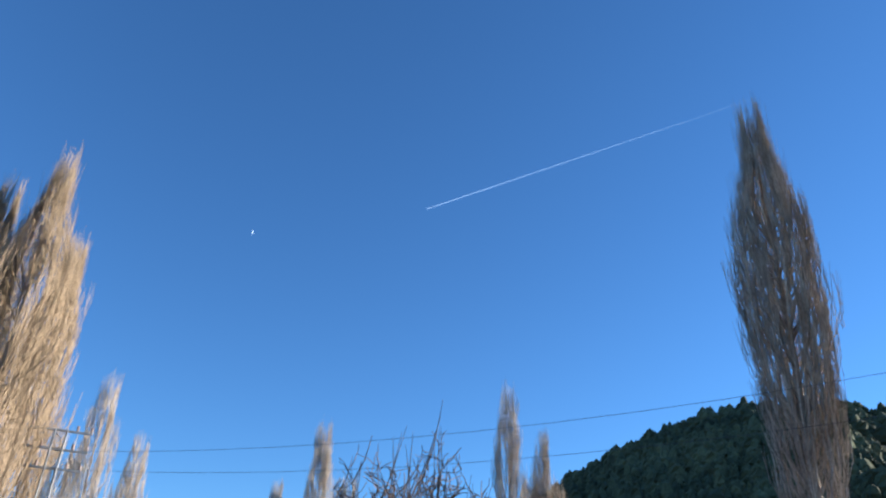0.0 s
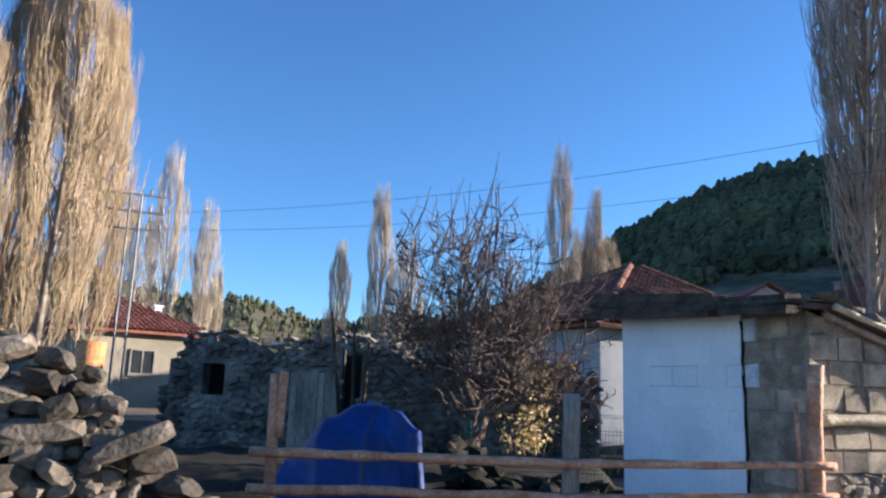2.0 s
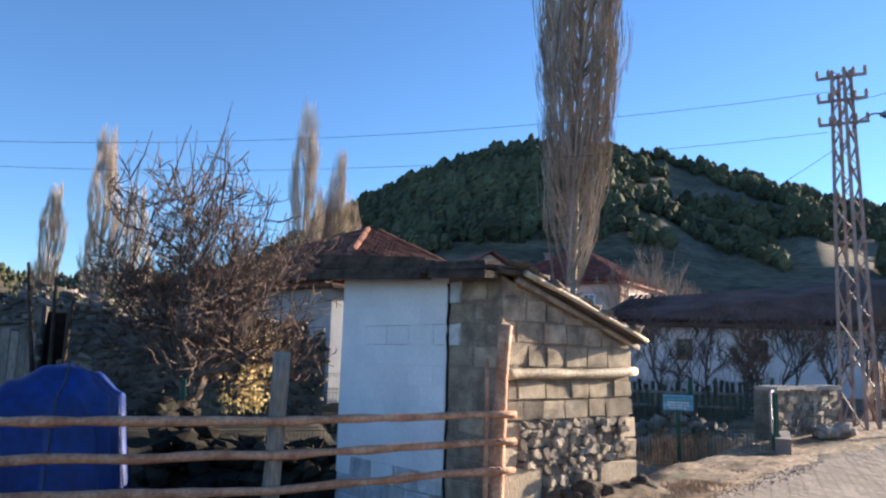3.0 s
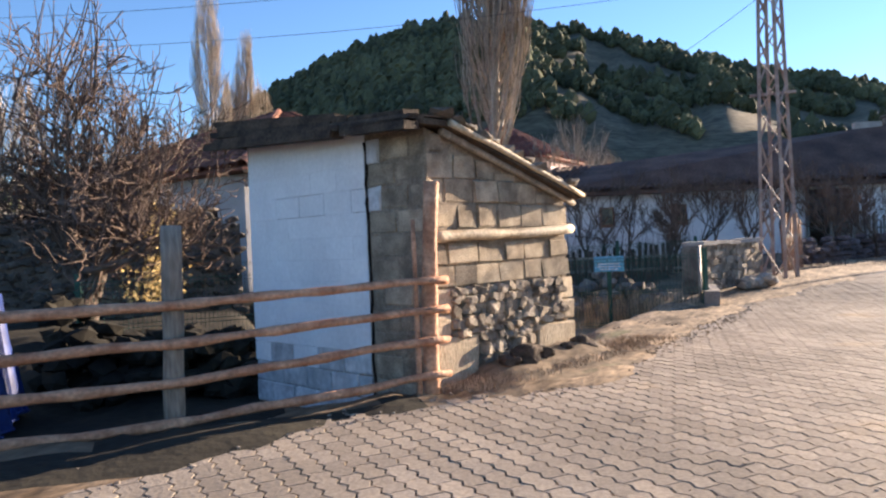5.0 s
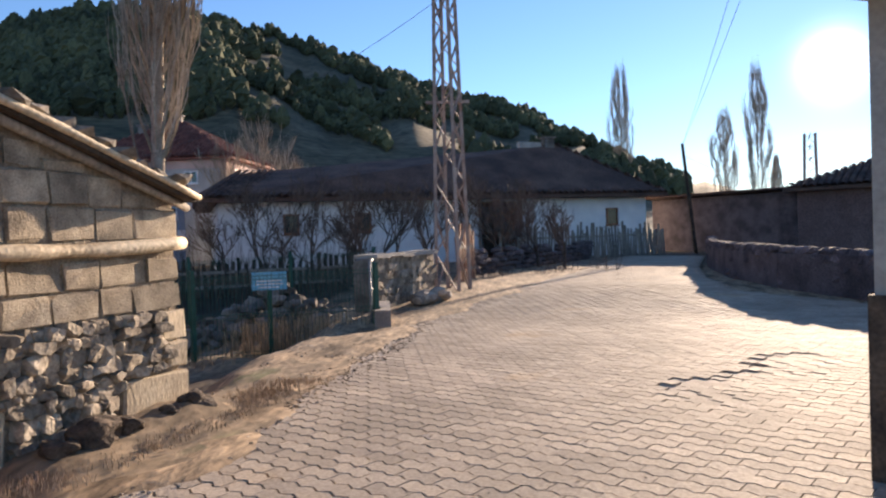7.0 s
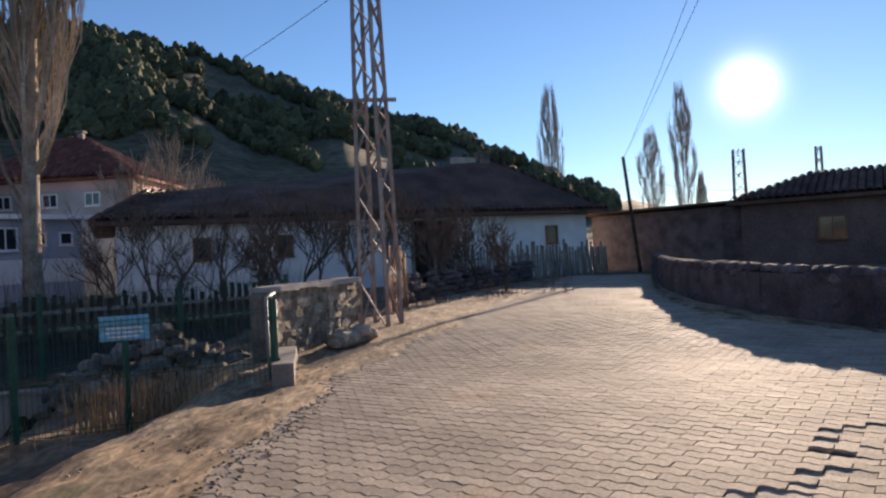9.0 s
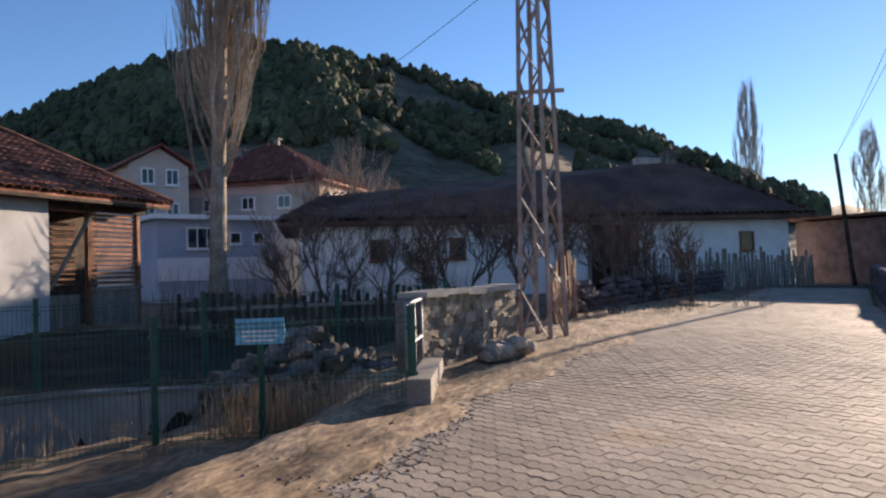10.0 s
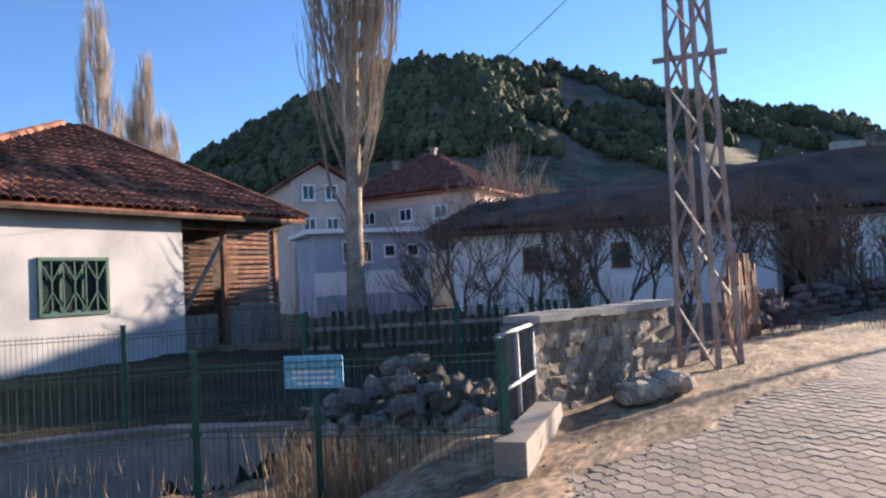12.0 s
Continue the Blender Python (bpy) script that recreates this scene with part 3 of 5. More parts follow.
# ---- pole fence ----
def build_fence():
    f = thing("pole_fence", (0.5, 6.0, -0.15), "fence of reddish peeled poles along the yard", "fence")
    part("post", MB().log((2.46, 6.30, -0.25), (2.53, 6.30, 1.58), 0.065, 0.06, 10, 8), M_LOG, f, "thick sunlit corner post", True)
    part("post", MB().log((0.55, 6.09, -0.5), (0.585, 6.09, 1.28), 0.07, 0.07, 10, 8), M_GREYWOOD, f, "weathered grey post", True)
    lp = MB().log((-1.80, 5.95, -0.5), (-1.84, 5.95, 1.36), 0.05, 0.045, 9, 8)
    lp.log((-1.78, 5.95, 0.85), (-1.76, 5.93, 1.38), 0.035, 0.04, 8, 5)
    part("post", lp, M_LOG, f, "forked reddish post", True)
    part("stake", MB().log((2.355, 6.24, -0.2), (2.36, 6.27, 1.28), 0.022, 0.017, 7, 6), M_LOG, f, "thin stake", True)
    for zl, zm, zr in ((0.735, 0.745, 0.80), (0.455, 0.49, 0.57), (0.20, 0.225, 0.335), (-0.07, -0.045, 0.055)):
        mb = MB()
        pts = [Vector((-1.98, 5.87, zl)), Vector((-0.6, 5.93, (zl + zm) / 2 + 0.005)), Vector((0.55, 6.0, zm)), Vector((1.6, 6.12, (zm + zr) / 2)), Vector((2.62, 6.24, zr))]
        path, rad = [], []
        ph = random.uniform(0, 9)
        for i in range(25):
            s = i / 24 * 4
            k = min(int(s), 3)
            p = pts[k].lerp(pts[k + 1], s - k)
            path.append(p + Vector((0, 0.012 * noise.noise((ph, i * 0.5, 0)), 0.018 * noise.noise((ph, i * 0.35, 4)))))
            rad.append((0.041 - 0.012 * i / 24) * (1 + 0.42 * noise.noise((ph, i * 0.9, 8))))
        mb.tube(path, rad, 8)
        part("rail", mb, M_LOG, f, smooth=True)
    mb = MB()
    for z in (0.78, 0.56, 0.33):
        mb.tube([(2.45 + 0.075 * math.cos(a), 6.27 + 0.085 * math.sin(a), z + 0.02 * a / 6) for a in [i * 0.7 for i in range(10)]], [0.004] * 10, 4)
    part("wire_tie", mb, M_WIRE, f)


build_fence()


# ---- trees ----
def poplar(name, at, h, w, seed, limbs=26, twigs=16, trunk=0.2, bare=0.14, tw=M_TWIG, label="tall bare Lombardy poplar with upswept grey twigs", lean=(0, 0), thick=0.012, rise=0.16, profile=None, limb=0.13, steep=1.7, fuzz=0):
    """A narrow crown of upswept limbs: w is its greatest half width, bare the share of clean stem."""
    rng = random.Random(seed)
    tree = thing(name, at, label, "tree", "bare poplars")
    ax = lambda s: Vector((at[0] + lean[0] * s * s * h + 0.1 * math.sin(s * 5 + seed), at[1] + lean[1] * s * h, at[2] + s * h))
    mb = MB()
    n = 12
    mb.tube([ax(0.93 * i / n) for i in range(n + 1)], [trunk * (1 - i / n) ** 0.8 * (1.25 if i == 0 else 1) + 0.01 for i in range(n + 1)], 8)
    part("trunk", mb, M_PTRUNK, tree, smooth=True)
    cr = MB()

    def spread(s):
        k = (s - bare) / (1 - bare)
        if k < 0:
            return 0
        if profile:
            j = max(i for i in range(len(profile) - 1) if profile[i][0] <= min(k, 0.999))
            (k0, r0), (k1, r1) = profile[j], profile[j + 1]
            return w * (r0 + (r1 - r0) * (min(k, 1) - k0) / (k1 - k0))
        return w * (min(k / rise, 1) ** 0.7) * max(1 - max((k - 0.15) / 0.86, 0) ** 3.3, 0.05)

    for i in range(limbs):
        s0 = bare + (0.80 - bare) * (i / limbs) + rng.uniform(0, 0.03)
        a = i * 2.4 + rng.uniform(-0.5, 0.5)
        ln = rng.uniform(0.28, 0.5) * (1 - 0.35 * s0)
        pts, rad = [], []
        for j in range(6):
            q = j / 5
            s = min(s0 + ln * q, 0.99)
            r = spread(s) * min(q * steep, 1) ** 0.8 * rng.uniform(0.75, 1.0) * (0.9 if i % 3 else 0.55)
            c = ax(s)
            pts.append(Vector((c.x + r * math.cos(a + 0.25 * q), c.y + r * math.sin(a + 0.25 * q), c.z)))
            rad.append(trunk * limb * (1 - q) + 0.006)
        cr.tube(pts, rad, 4, False)
        for k in range(twigs):
            q = rng.uniform(0.12, 1.0)
            j = min(int(q * 5), 4)
            p = pts[j].lerp(pts[j + 1], q * 5 - j)
            s = (p.z - at[2]) / h
            b = a + rng.uniform(-1.3, 1.3)
            l2 = rng.uniform(0.06, 0.15) * h
            out = rng.uniform(0.06, 0.34) * l2
            e = p + Vector((math.cos(b) * out, math.sin(b) * out, l2))
            c = ax(min((e.z - at[2]) / h, 1))
            lim = spread(min((e.z - at[2]) / h, 0.985)) * rng.uniform(0.65, 1.4) + 0.1
            d = Vector((e.x - c.x, e.y - c.y, 0))
            if d.length > lim:
                d *= lim / d.length
                e = Vector((c.x + d.x, c.y + d.y, e.z))
            m = p.lerp(e, 0.45) + Vector((math.cos(b) * out * 0.3, math.sin(b) * out * 0.3, 0))
            cr.tube([p, m, e], [thick, thick * 0.8, thick * 0.25], 3, False)
            for _ in range(2):
                f = m.lerp(e, rng.uniform(-0.5, 0.5))
                g = f + Vector((rng.uniform(-0.12, 0.12), rng.uniform(-0.12, 0.12), 1)) * l2 * rng.uniform(0.3, 0.6)
                cr.tube([f, g], [thick * 0.7, thick * 0.2], 3, False)
    # short shoots low on the stem
    for _ in range(fuzz):
        s, b, l2 = rng.uniform(0.05, bare + 0.06), rng.uniform(0, 6.3), rng.uniform(0.4, 1.3)
        p = ax(s)
        e = p + Vector((math.cos(b) * l2 * 0.45, math.sin(b) * l2 * 0.45, l2))
        cr.tube([p, p.lerp(e, 0.5) + Vector((math.cos(b), math.sin(b), 0)) * l2 * 0.1, e], [thick * 0.8, thick * 0.6, thick * 0.2], 3, False)
    part("crown", cr, tw, tree, fix=False)
    return tree


def polar(az, d, z=0.0):
    return (0.3 + d * math.sin(radians(az)), d * math.cos(radians(az)), z)


def build_poplars():
    spindle = ((0, 0.38), (0.06, 0.6), (0.2, 0.7), (0.40, 0.76), (0.53, 1.0), (0.68, 0.98), (0.80, 0.74), (0.9, 0.5), (1, 0.1))
    blunt = ((0, 0.45), (0.15, 0.85), (0.4, 1.0), (0.72, 0.92), (0.88, 0.7), (1, 0.25))
    poplar("poplar", (10.81, 23.74, -0.1), 19.9, 1.62, 11, 96, 18, 0.24, 0.135, lean=(0.03, 0), label="tall bare poplar rising behind the yard fence", thick=0.0145, profile=spindle, limb=0.2, steep=3.4, fuzz=90)
    # the sunlit group by the stone heap
    tan = "tall bare poplar with dense sunlit tan twigs"
    for k, (az, d, h, w) in enumerate(((-35.9, 24, 14.4, 2.0), (-38.8, 25, 13.5, 1.8), (-42.5, 23, 12.0, 1.7), (-33.4, 27, 13.0, 1.6))):
        poplar("poplar", polar(az, d, -0.1), h, w, 30 + k, 46, 50, 0.13, 0.02, M_TWIGTAN, tan, thick=0.010, rise=0.12)
    far = "far bare poplar with a narrow grey crown"
    for k, (az, d, h, w) in enumerate(((-28.3, 62, 18.5, 1.7), (-30.2, 64, 14.5, 1.8), (-25.4, 66, 15.5, 1.5), (-24.5, 68, 10.5, 0.9), (-15.3, 60, 12.2, 1.1), (-12.1, 52, 14.5, 1.2), (-9.8, 60, 12.5, 1.4), (2.5, 52, 17.6, 1.25), (5.0, 54, 15, 1.0), (5.9, 55, 12, 1.6), (3.9, 55, 12.3, 1.6), (56.9, 165, 33.5, 3.1), (66.4, 170, 32.5, 3.0), (64.2, 175, 25.0, 3.4), (67.6, 172, 15.0, 1.3))):
        poplar("poplar", polar(az, d, -0.2), h, w, 50 + k, 30, 28, 0.16, 0.08, M_TWIG, far, thick=0.016 if d < 100 else 0.036, profile=blunt)


build_poplars()


def bare_tree(name, at, h, seed, label, material=M_DTWIG, spread=1.0, depth=5, trunk=0.12, shoots=0, group="", gnarl=0.45, twig=0.006, stems=1, first=0.34):
    rng = random.Random(seed)
    tree = thing(name, at, label, "tree", group)
    tr, cr = MB(), MB()
    base = Vector(at)
    tips = []

    def grow(p, d, ln, r, lev):
        n = 4
        pts, rad = [p], [r]
        for i in range(n):
            d = (d + Vector([rng.uniform(-gnarl, gnarl) for _ in range(3)]) * 0.5 + Vector((0, 0, 0.06))).normalized()
            p = p + d * ln / n
            pts.append(p)
            rad.append(max(r * (1 - 0.42 * (i + 1) / n), twig * 0.5))
        (tr if lev == 0 else cr).tube(pts, rad, 7 if lev < 2 else (4 if lev < 4 else 3), False)
        if lev in (2, 3, 4):
            tips.append(pts[2])
        if lev >= depth:
            return
        kids = (5 if lev < 1 or stems == 1 else 4) if lev < 2 else (4 if lev < 4 else 3)
        for k in range(kids):
            q = rng.uniform(0.35, 1.0) if k else 1.0
            j = min(int(q * n), n - 1)
            s = pts[j].lerp(pts[j + 1], q * n - j)
            nd = (d + Vector((rng.uniform(-1, 1) * spread, rng.uniform(-1, 1) * spread, rng.uniform(-0.45, 0.75)))).normalized()
            grow(s, nd, ln * rng.uniform(0.55, 0.82), max(rad[j] * rng.uniform(0.5, 0.72), twig), lev + 1)

    for k in range(stems):
        a = rng.uniform(0, 6.3)
        lean = 0.15 if stems == 1 else 0.45
        grow(base + Vector((0, 0, -0.1)), Vector((math.cos(a) * lean, math.sin(a) * lean, 1)).normalized(), h * first, trunk, 0)
    for k in range(shoots):
        p = rng.choice(tips)
        e = p + Vector((rng.uniform(-0.1, 0.5), rng.uniform(-0.2, 0.2), rng.uniform(0.08, 0.23) * h))
        cr.tube([p, p.lerp(e, 0.5) + Vector((0.04, 0, 0)), e], [0.014, 0.01, 0.004], 4, False)
    part("trunk", tr, M_BARK, tree, smooth=True)
    part("crown", cr, material, tree, fix=False)
    return tree


bare_tree("apple_tree", (-0.65, 11.3, 0.0), 6.5, 5, "gnarled bare apple tree with upright shoots", shoots=130, spread=1.25, depth=5, trunk=0.10, twig=0.009, gnarl=0.85, first=0.26, stems=3)


# ---- dry-stone heap, ruin and yard ----
def build_heap():
    heap = thing("dry_stone_heap", (-2.5, 4.3, -0.12), "tumbled dry-stone wall of large pale and brown stones", "stone wall")
    rng = random.Random(12)
    items = []
    kinds = [rock_mesh(k * 2.3, s, 0.22, 2) for k, s in enumerate(((0.30, 0.22, 0.13), (0.22, 0.2, 0.13), (0.17, 0.16, 0.11), (0.55, 0.3, 0.14), (0.14, 0.13, 0.09), (0.26, 0.18, 0.16)))]
    u = Vector((-0.86, -0.5, 0))
    z = -0.1
    while z < 1.62:
        s = 0.0
        while s < 3.2:
            me = rng.choice(kinds[:3] + kinds[4:] if z < 0.9 else [kinds[2], kinds[4], kinds[1]]) if rng.random() > 0.1 else kinds[3]
            top = 0.5 + 1.05 * ss(0.0, 1.0, s) + 0.12 * math.sin(s * 5)
            if z < top:
                p = Vector((-1.85, 4.75, z)) + u * (s + rng.uniform(-0.06, 0.06)) + Vector((rng.uniform(-0.08, 0.08), rng.uniform(-0.06, 0.10), rng.uniform(-0.03, 0.03)))
                items.append((me, Matrix.Translation(p) @ pose(0, 0, 0, rng.uniform(-25, 25), rng.uniform(-25, 25), rng.uniform(0, 360) if me is not kinds[3] else 30)))
            s += rng.uniform(0.13, 0.22)
        z += 0.10
    pieces("stone", items, heap, M_HEAP)
    core = MB()
    core.poly([(-1.9, 4.95, -0.2), (-4.6, 3.4, -0.2), (-4.6, 3.4, 1.3), (-2.7, 4.5, 1.3), (-1.95, 4.92, 0.4)], (-0.25, 0.4, 0))
    part("core", core, M_DSTONE, heap, "earth and small stones")
    single("timber_stump", MB().log((-4.3, 7.2, -0.3), (-4.3, 7.2, 1.64), 0.16, 0.15, 10, 6), M_ORANGE, "orange sunlit cut timber stump beside the stone heap", "timber", smooth=True, at=(-4.3, 7.2, -0.3))


build_heap()


def build_ruin():
    ruin = thing("ruined_house", (-3, 14.2, 0), "roofless ruin of dark rubble stone", "ruin")
    A, Bp = Vector((-7.0, 14.0, 0)), Vector((1.6, 14.6, 0))
    F = frame_m((A.x, A.y, 0), (Bp - A).xy)
    ln = (Bp - A).length

    def top(s):
        return 2.05 + 0.12 * math.sin(s * 2.1) + 0.08 * math.sin(s * 5.7) - 0.9 * ss(0.5, 0.0, s) - 0.25 * ss(4.2, 5.2, s)

    openings = ((0.75, 1.2, 1.0, 1.62), (3.55, 3.95, -0.4, 1.95))
    core = MB()
    inn = F.to_3x3() @ Vector((0, 0.45, 0))

    def slab(s0, s1, z0, z1=None):
        n = max(2, int((s1 - s0) / 0.15))
        up = [(s1 + (s0 - s1) * i / n) for i in range(n + 1)]
        core.poly([F @ Vector((s0, 0.04, z0)), F @ Vector((s1, 0.04, z0))] + [F @ Vector((s, 0.04, z1 if z1 is not None else top(s) - 0.05)) for s in up], inn)

    slab(0, 0.75, -0.5)
    slab(0.75, 1.2, -0.5, 1.0)
    slab(0.75, 1.2, 1.62)
    slab(1.2, 3.55, -0.5)
    slab(3.95, ln, -0.5)
    wall = part("wall", core, M_DSTONE, ruin)
    rng = random.Random(21)
    kinds = [rock_mesh(60 + k, (w, 0.16, h), 0.25) for k, (w, h) in enumerate(((0.26, 0.13), (0.2, 0.13), (0.15, 0.11), (0.32, 0.14), (0.12, 0.1)))]
    items = []
    z = -0.15
    while z < 2.3:
        s = 0.0
        while s < ln:
            me = rng.choice(kinds)
            w = rng.uniform(0.15, 0.27)
            if z < top(s) + 0.08 and not any(a - 0.05 < s < b + 0.05 and z0 - 0.05 < z < z1 + 0.05 for a, b, z0, z1 in openings):
                items.append((me, F @ T(s, 0.04 + rng.uniform(-0.03, 0.03), z + rng.uniform(-0.05, 0.05)) @ pose(0, 0, 0, rng.uniform(-12, 12), rng.uniform(-28, 28), rng.uniform(-12, 12))))
            s += w
        z += 0.128
    pieces("stone", items, wall, M_DSTONE, near=(-4.5, 14), rest="rubble")
    # pale slates along the crest
    cap = [(rock_mesh(k + 0.5, (0.34, 0.3, 0.07), 0.25), F @ T(0.35 + k * 0.21, 0.2, top(0.35 + k * 0.21) + 0.06 + rng.uniform(0, 0.08)) @ pose(0, 0, 0, rng.uniform(-20, 20), rng.uniform(-20, 20), rng.uniform(0, 180))) for k in range(38)]
    pieces("slate", cap, wall, M_STONE)
    back = MB()
    back.box((ln, 0.4, 2.2), F @ T(ln / 2, 5.0, 0.6))
    back.box((0.4, 5.0, 2.2), F @ T(0.2, 2.7, 0.6))
    part("rear_wall", back, M_DSTONE, ruin)
    # added block behind the openings, coloured black for the unlit interior
    part("dark_fill", MB().box((ln - 0.6, 1.2, 2.2), F @ T(ln / 2, 1.3, 0.75), 0.05), M_BLACK, ruin, "black block that darkens the ruin's openings")
    for k in range(7):
        mb = MB().box((0.13, 0.03, 1.5 + 0.1 * (k % 2)), F @ T(2.65 + 0.135 * k, -0.07, 0.75), 0.01)
        part("board", mb, M_GREYWOOD, ruin)
    for k, (dx, lean, h) in enumerate(((0, -0.25, 2.5), (0.12, 0.05, 2.3), (0.2, 0.2, 2.0))):
        p = polar(-14.2 + k * 0.5, 12.2, -0.1)
        single("leaning_pole", MB().log(p, (p[0] + lean - 0.15, p[1] + 0.2, h), 0.04, 0.025, 7, 6), M_DARKWOOD, "dark pole leaning beside the ruin", "pole", "leaning poles", smooth=True, at=p)


build_ruin()


def build_tarp():
    # a heap under a sheet: a long slope on one side, a steep fall with folds on the other
    t = thing("tarpaulin", (-1.9, 8.4, -0.4), "bright blue tarpaulin draped over a heap", "tarpaulin")
    rise = ((0.0, 0.0), (0.12, 0.18), (0.28, 0.62), (0.5, 0.93), (0.64, 1.0), (0.8, 0.97), (0.93, 0.82), (0.965, 0.35), (1.0, 0.0))

    def lift(k, table):
        j = max(i for i in range(len(table) - 1) if table[i][0] <= min(max(k, 0), 0.9999))
        (k0, r0), (k1, r1) = table[j], table[j + 1]
        return r0 + (r1 - r0) * ss(k0, k1, k)

    def place(u, v, out=0.0):
        across = lift(1 - abs(v) ** 1.5, ((0.0, 0.0), (0.1, 0.45), (0.35, 0.85), (0.7, 1.0), (1.0, 1.0)))
        base = -0.42
        z = base + 1.5 * lift(u, rise) * across
        fold = 0.05 * math.sin(v * 17 + 2 * math.sin(u * 5)) * ss(0.75, 0.97, u) + 0.04 * math.sin(u * 26 + v * 3) * ss(0.45, 0.95, abs(v))
        x = -2.8 + 1.88 * u + fold + 0.05 * noise.noise((u * 5, v * 4, 7))
        y = 8.12 + 0.8 * v + fold * 0.6 + 0.2 * u
        z += 0.07 * noise.noise((u * 3.2, v * 2.6, 1)) + 0.025 * noise.noise((u * 11, v * 7, 2))
        return Vector((x, y, max(z, ground_z(x, y) + 0.01 + 0.02 * (noise.noise((u * 7, v * 7, 4)) + 1)) + out))

    nu, nv = 60, 36
    mb = MB()
    mb.v = [tuple(place(i / (nu - 1), j / (nv - 1) * 2 - 1)) for i in range(nu) for j in range(nv)]
    mb.f = [(i * nv + j, (i + 1) * nv + j, (i + 1) * nv + j + 1, i * nv + j + 1) for i in range(nu - 1) for j in range(nv - 1)]
    sheet = part("sheet", mb, M_TARP, t, smooth=True)
    part("hem", MB().tube([place(i / 59, -1, 0.012) for i in range(60)], [0.014] * 60, 6), M_TARP, sheet, smooth=True)
    part("hem", MB().tube([place(1, j / 20 - 1, 0.012) for j in range(41)], [0.014] * 41, 6), M_TARP, sheet, smooth=True)
    part("rope", MB().tube([place(0.74, j / 20 - 1, 0.012) for j in range(41)], [0.009] * 41, 5), M_WIRE, t, "dark rope across the sheet", True)


build_tarp()


def tufts(name, spots, n, h, r, material, label, category, kind="stuff", seed=1, leaf=0.0):
    """Upright dry stems round some spots, with leaves if leaf is set."""
    rng = random.Random(seed)
    mb = MB()
    for x, y, z, sp in spots:
        for _ in range(n):
            a, d = rng.uniform(0, 6.3), rng.uniform(0, 1) ** 0.6 * sp
            p = Vector((x + d * math.cos(a), y + d * math.sin(a), z))
            k = h * rng.uniform(0.5, 1.1)
            e = p + Vector((rng.uniform(-0.3, 0.3) * k, rng.uniform(-0.3, 0.3) * k, k))
            mb.tube([p, p.lerp(e, 0.5) + Vector((rng.uniform(-0.05, 0.05) * k, 0, 0)), e], [r, r * 0.8, r * 0.3], 3, False)
            if leaf:
                for _ in range(14):
                    q = p.lerp(e, rng.uniform(0.15, 1)) + Vector([rng.uniform(-0.08, 0.08) for _ in range(3)])
                    o = Vector([rng.uniform(-1, 1) for _ in range(3)]).normalized() * leaf
                    s = o.orthogonal().normalized() * leaf * 0.4
                    mb.add([q, q + o * 0.5 + s, q + o, q + o * 0.5 - s], [(0, 1, 2, 3)])
    me = mb.mesh(name)
    me.materials.append(material)
    ob = new(name, me)
    return tagged(ob, label, category, kind=kind)


tufts("golden_bush", [(0.15, 12.2, 0.3, 0.35), (0.3, 12.3, 0.9, 0.3)], 26, 0.95, 0.004, M_GOLD, "dry bush with golden leaves beside the apple tree", "bush", "", 3, 0.075)

# earth and rubble bank behind the fence, shadow put into its dark colour
def build_bank():
    rng = random.Random(9)
    bank = thing("rubble_bank", (0.3, 10.2, -0.1), "low bank of earth and loose stones coloured as in shadow", "rubble")
    items = []
    kinds = [rock_mesh(200 + k, (0.3, 0.25, 0.18), 0.25) for k in range(5)]
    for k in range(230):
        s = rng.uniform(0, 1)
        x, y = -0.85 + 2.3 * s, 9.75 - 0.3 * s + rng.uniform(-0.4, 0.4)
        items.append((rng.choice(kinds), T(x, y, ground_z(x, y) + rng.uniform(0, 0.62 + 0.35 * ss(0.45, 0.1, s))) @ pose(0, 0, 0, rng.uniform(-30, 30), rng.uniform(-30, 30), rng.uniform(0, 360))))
    pieces("stone", items, bank, M_SHADESOIL)


build_bank()


# ---- houses ----
def hip_roof(parent, corners, ridge, zs, zr, material, thick=0.1, name="roof"):
    """corners: four eave corners in order; ridge: its two ends, the first near corners 0 and 3."""
    e = [Vector((x, y, zs)) for x, y in corners]
    r = [Vector((ridge[0][0], ridge[0][1], zr if not isinstance(zr, tuple) else zr[0])), Vector((ridge[1][0], ridge[1][1], zr if not isinstance(zr, tuple) else zr[1]))]
    mb = MB()
    faces = ([e[0], e[1], r[1], r[0]], [e[1], e[2], r[1]], [e[2], e[3], r[0], r[1]], [e[3], e[0], r[0]])
    lo = [p - Vector((0, 0, thick)) for p in e]
    vs = e + r + lo
    mb.add(vs, [(0, 1, 5, 4), (1, 2, 5), (2, 3, 4, 5), (3, 0, 4), (9, 8, 7, 6), (0, 6, 7, 1), (1, 7, 8, 2), (2, 8, 9, 3), (3, 9, 6, 0)])
    return part(name, mb, material, parent), faces


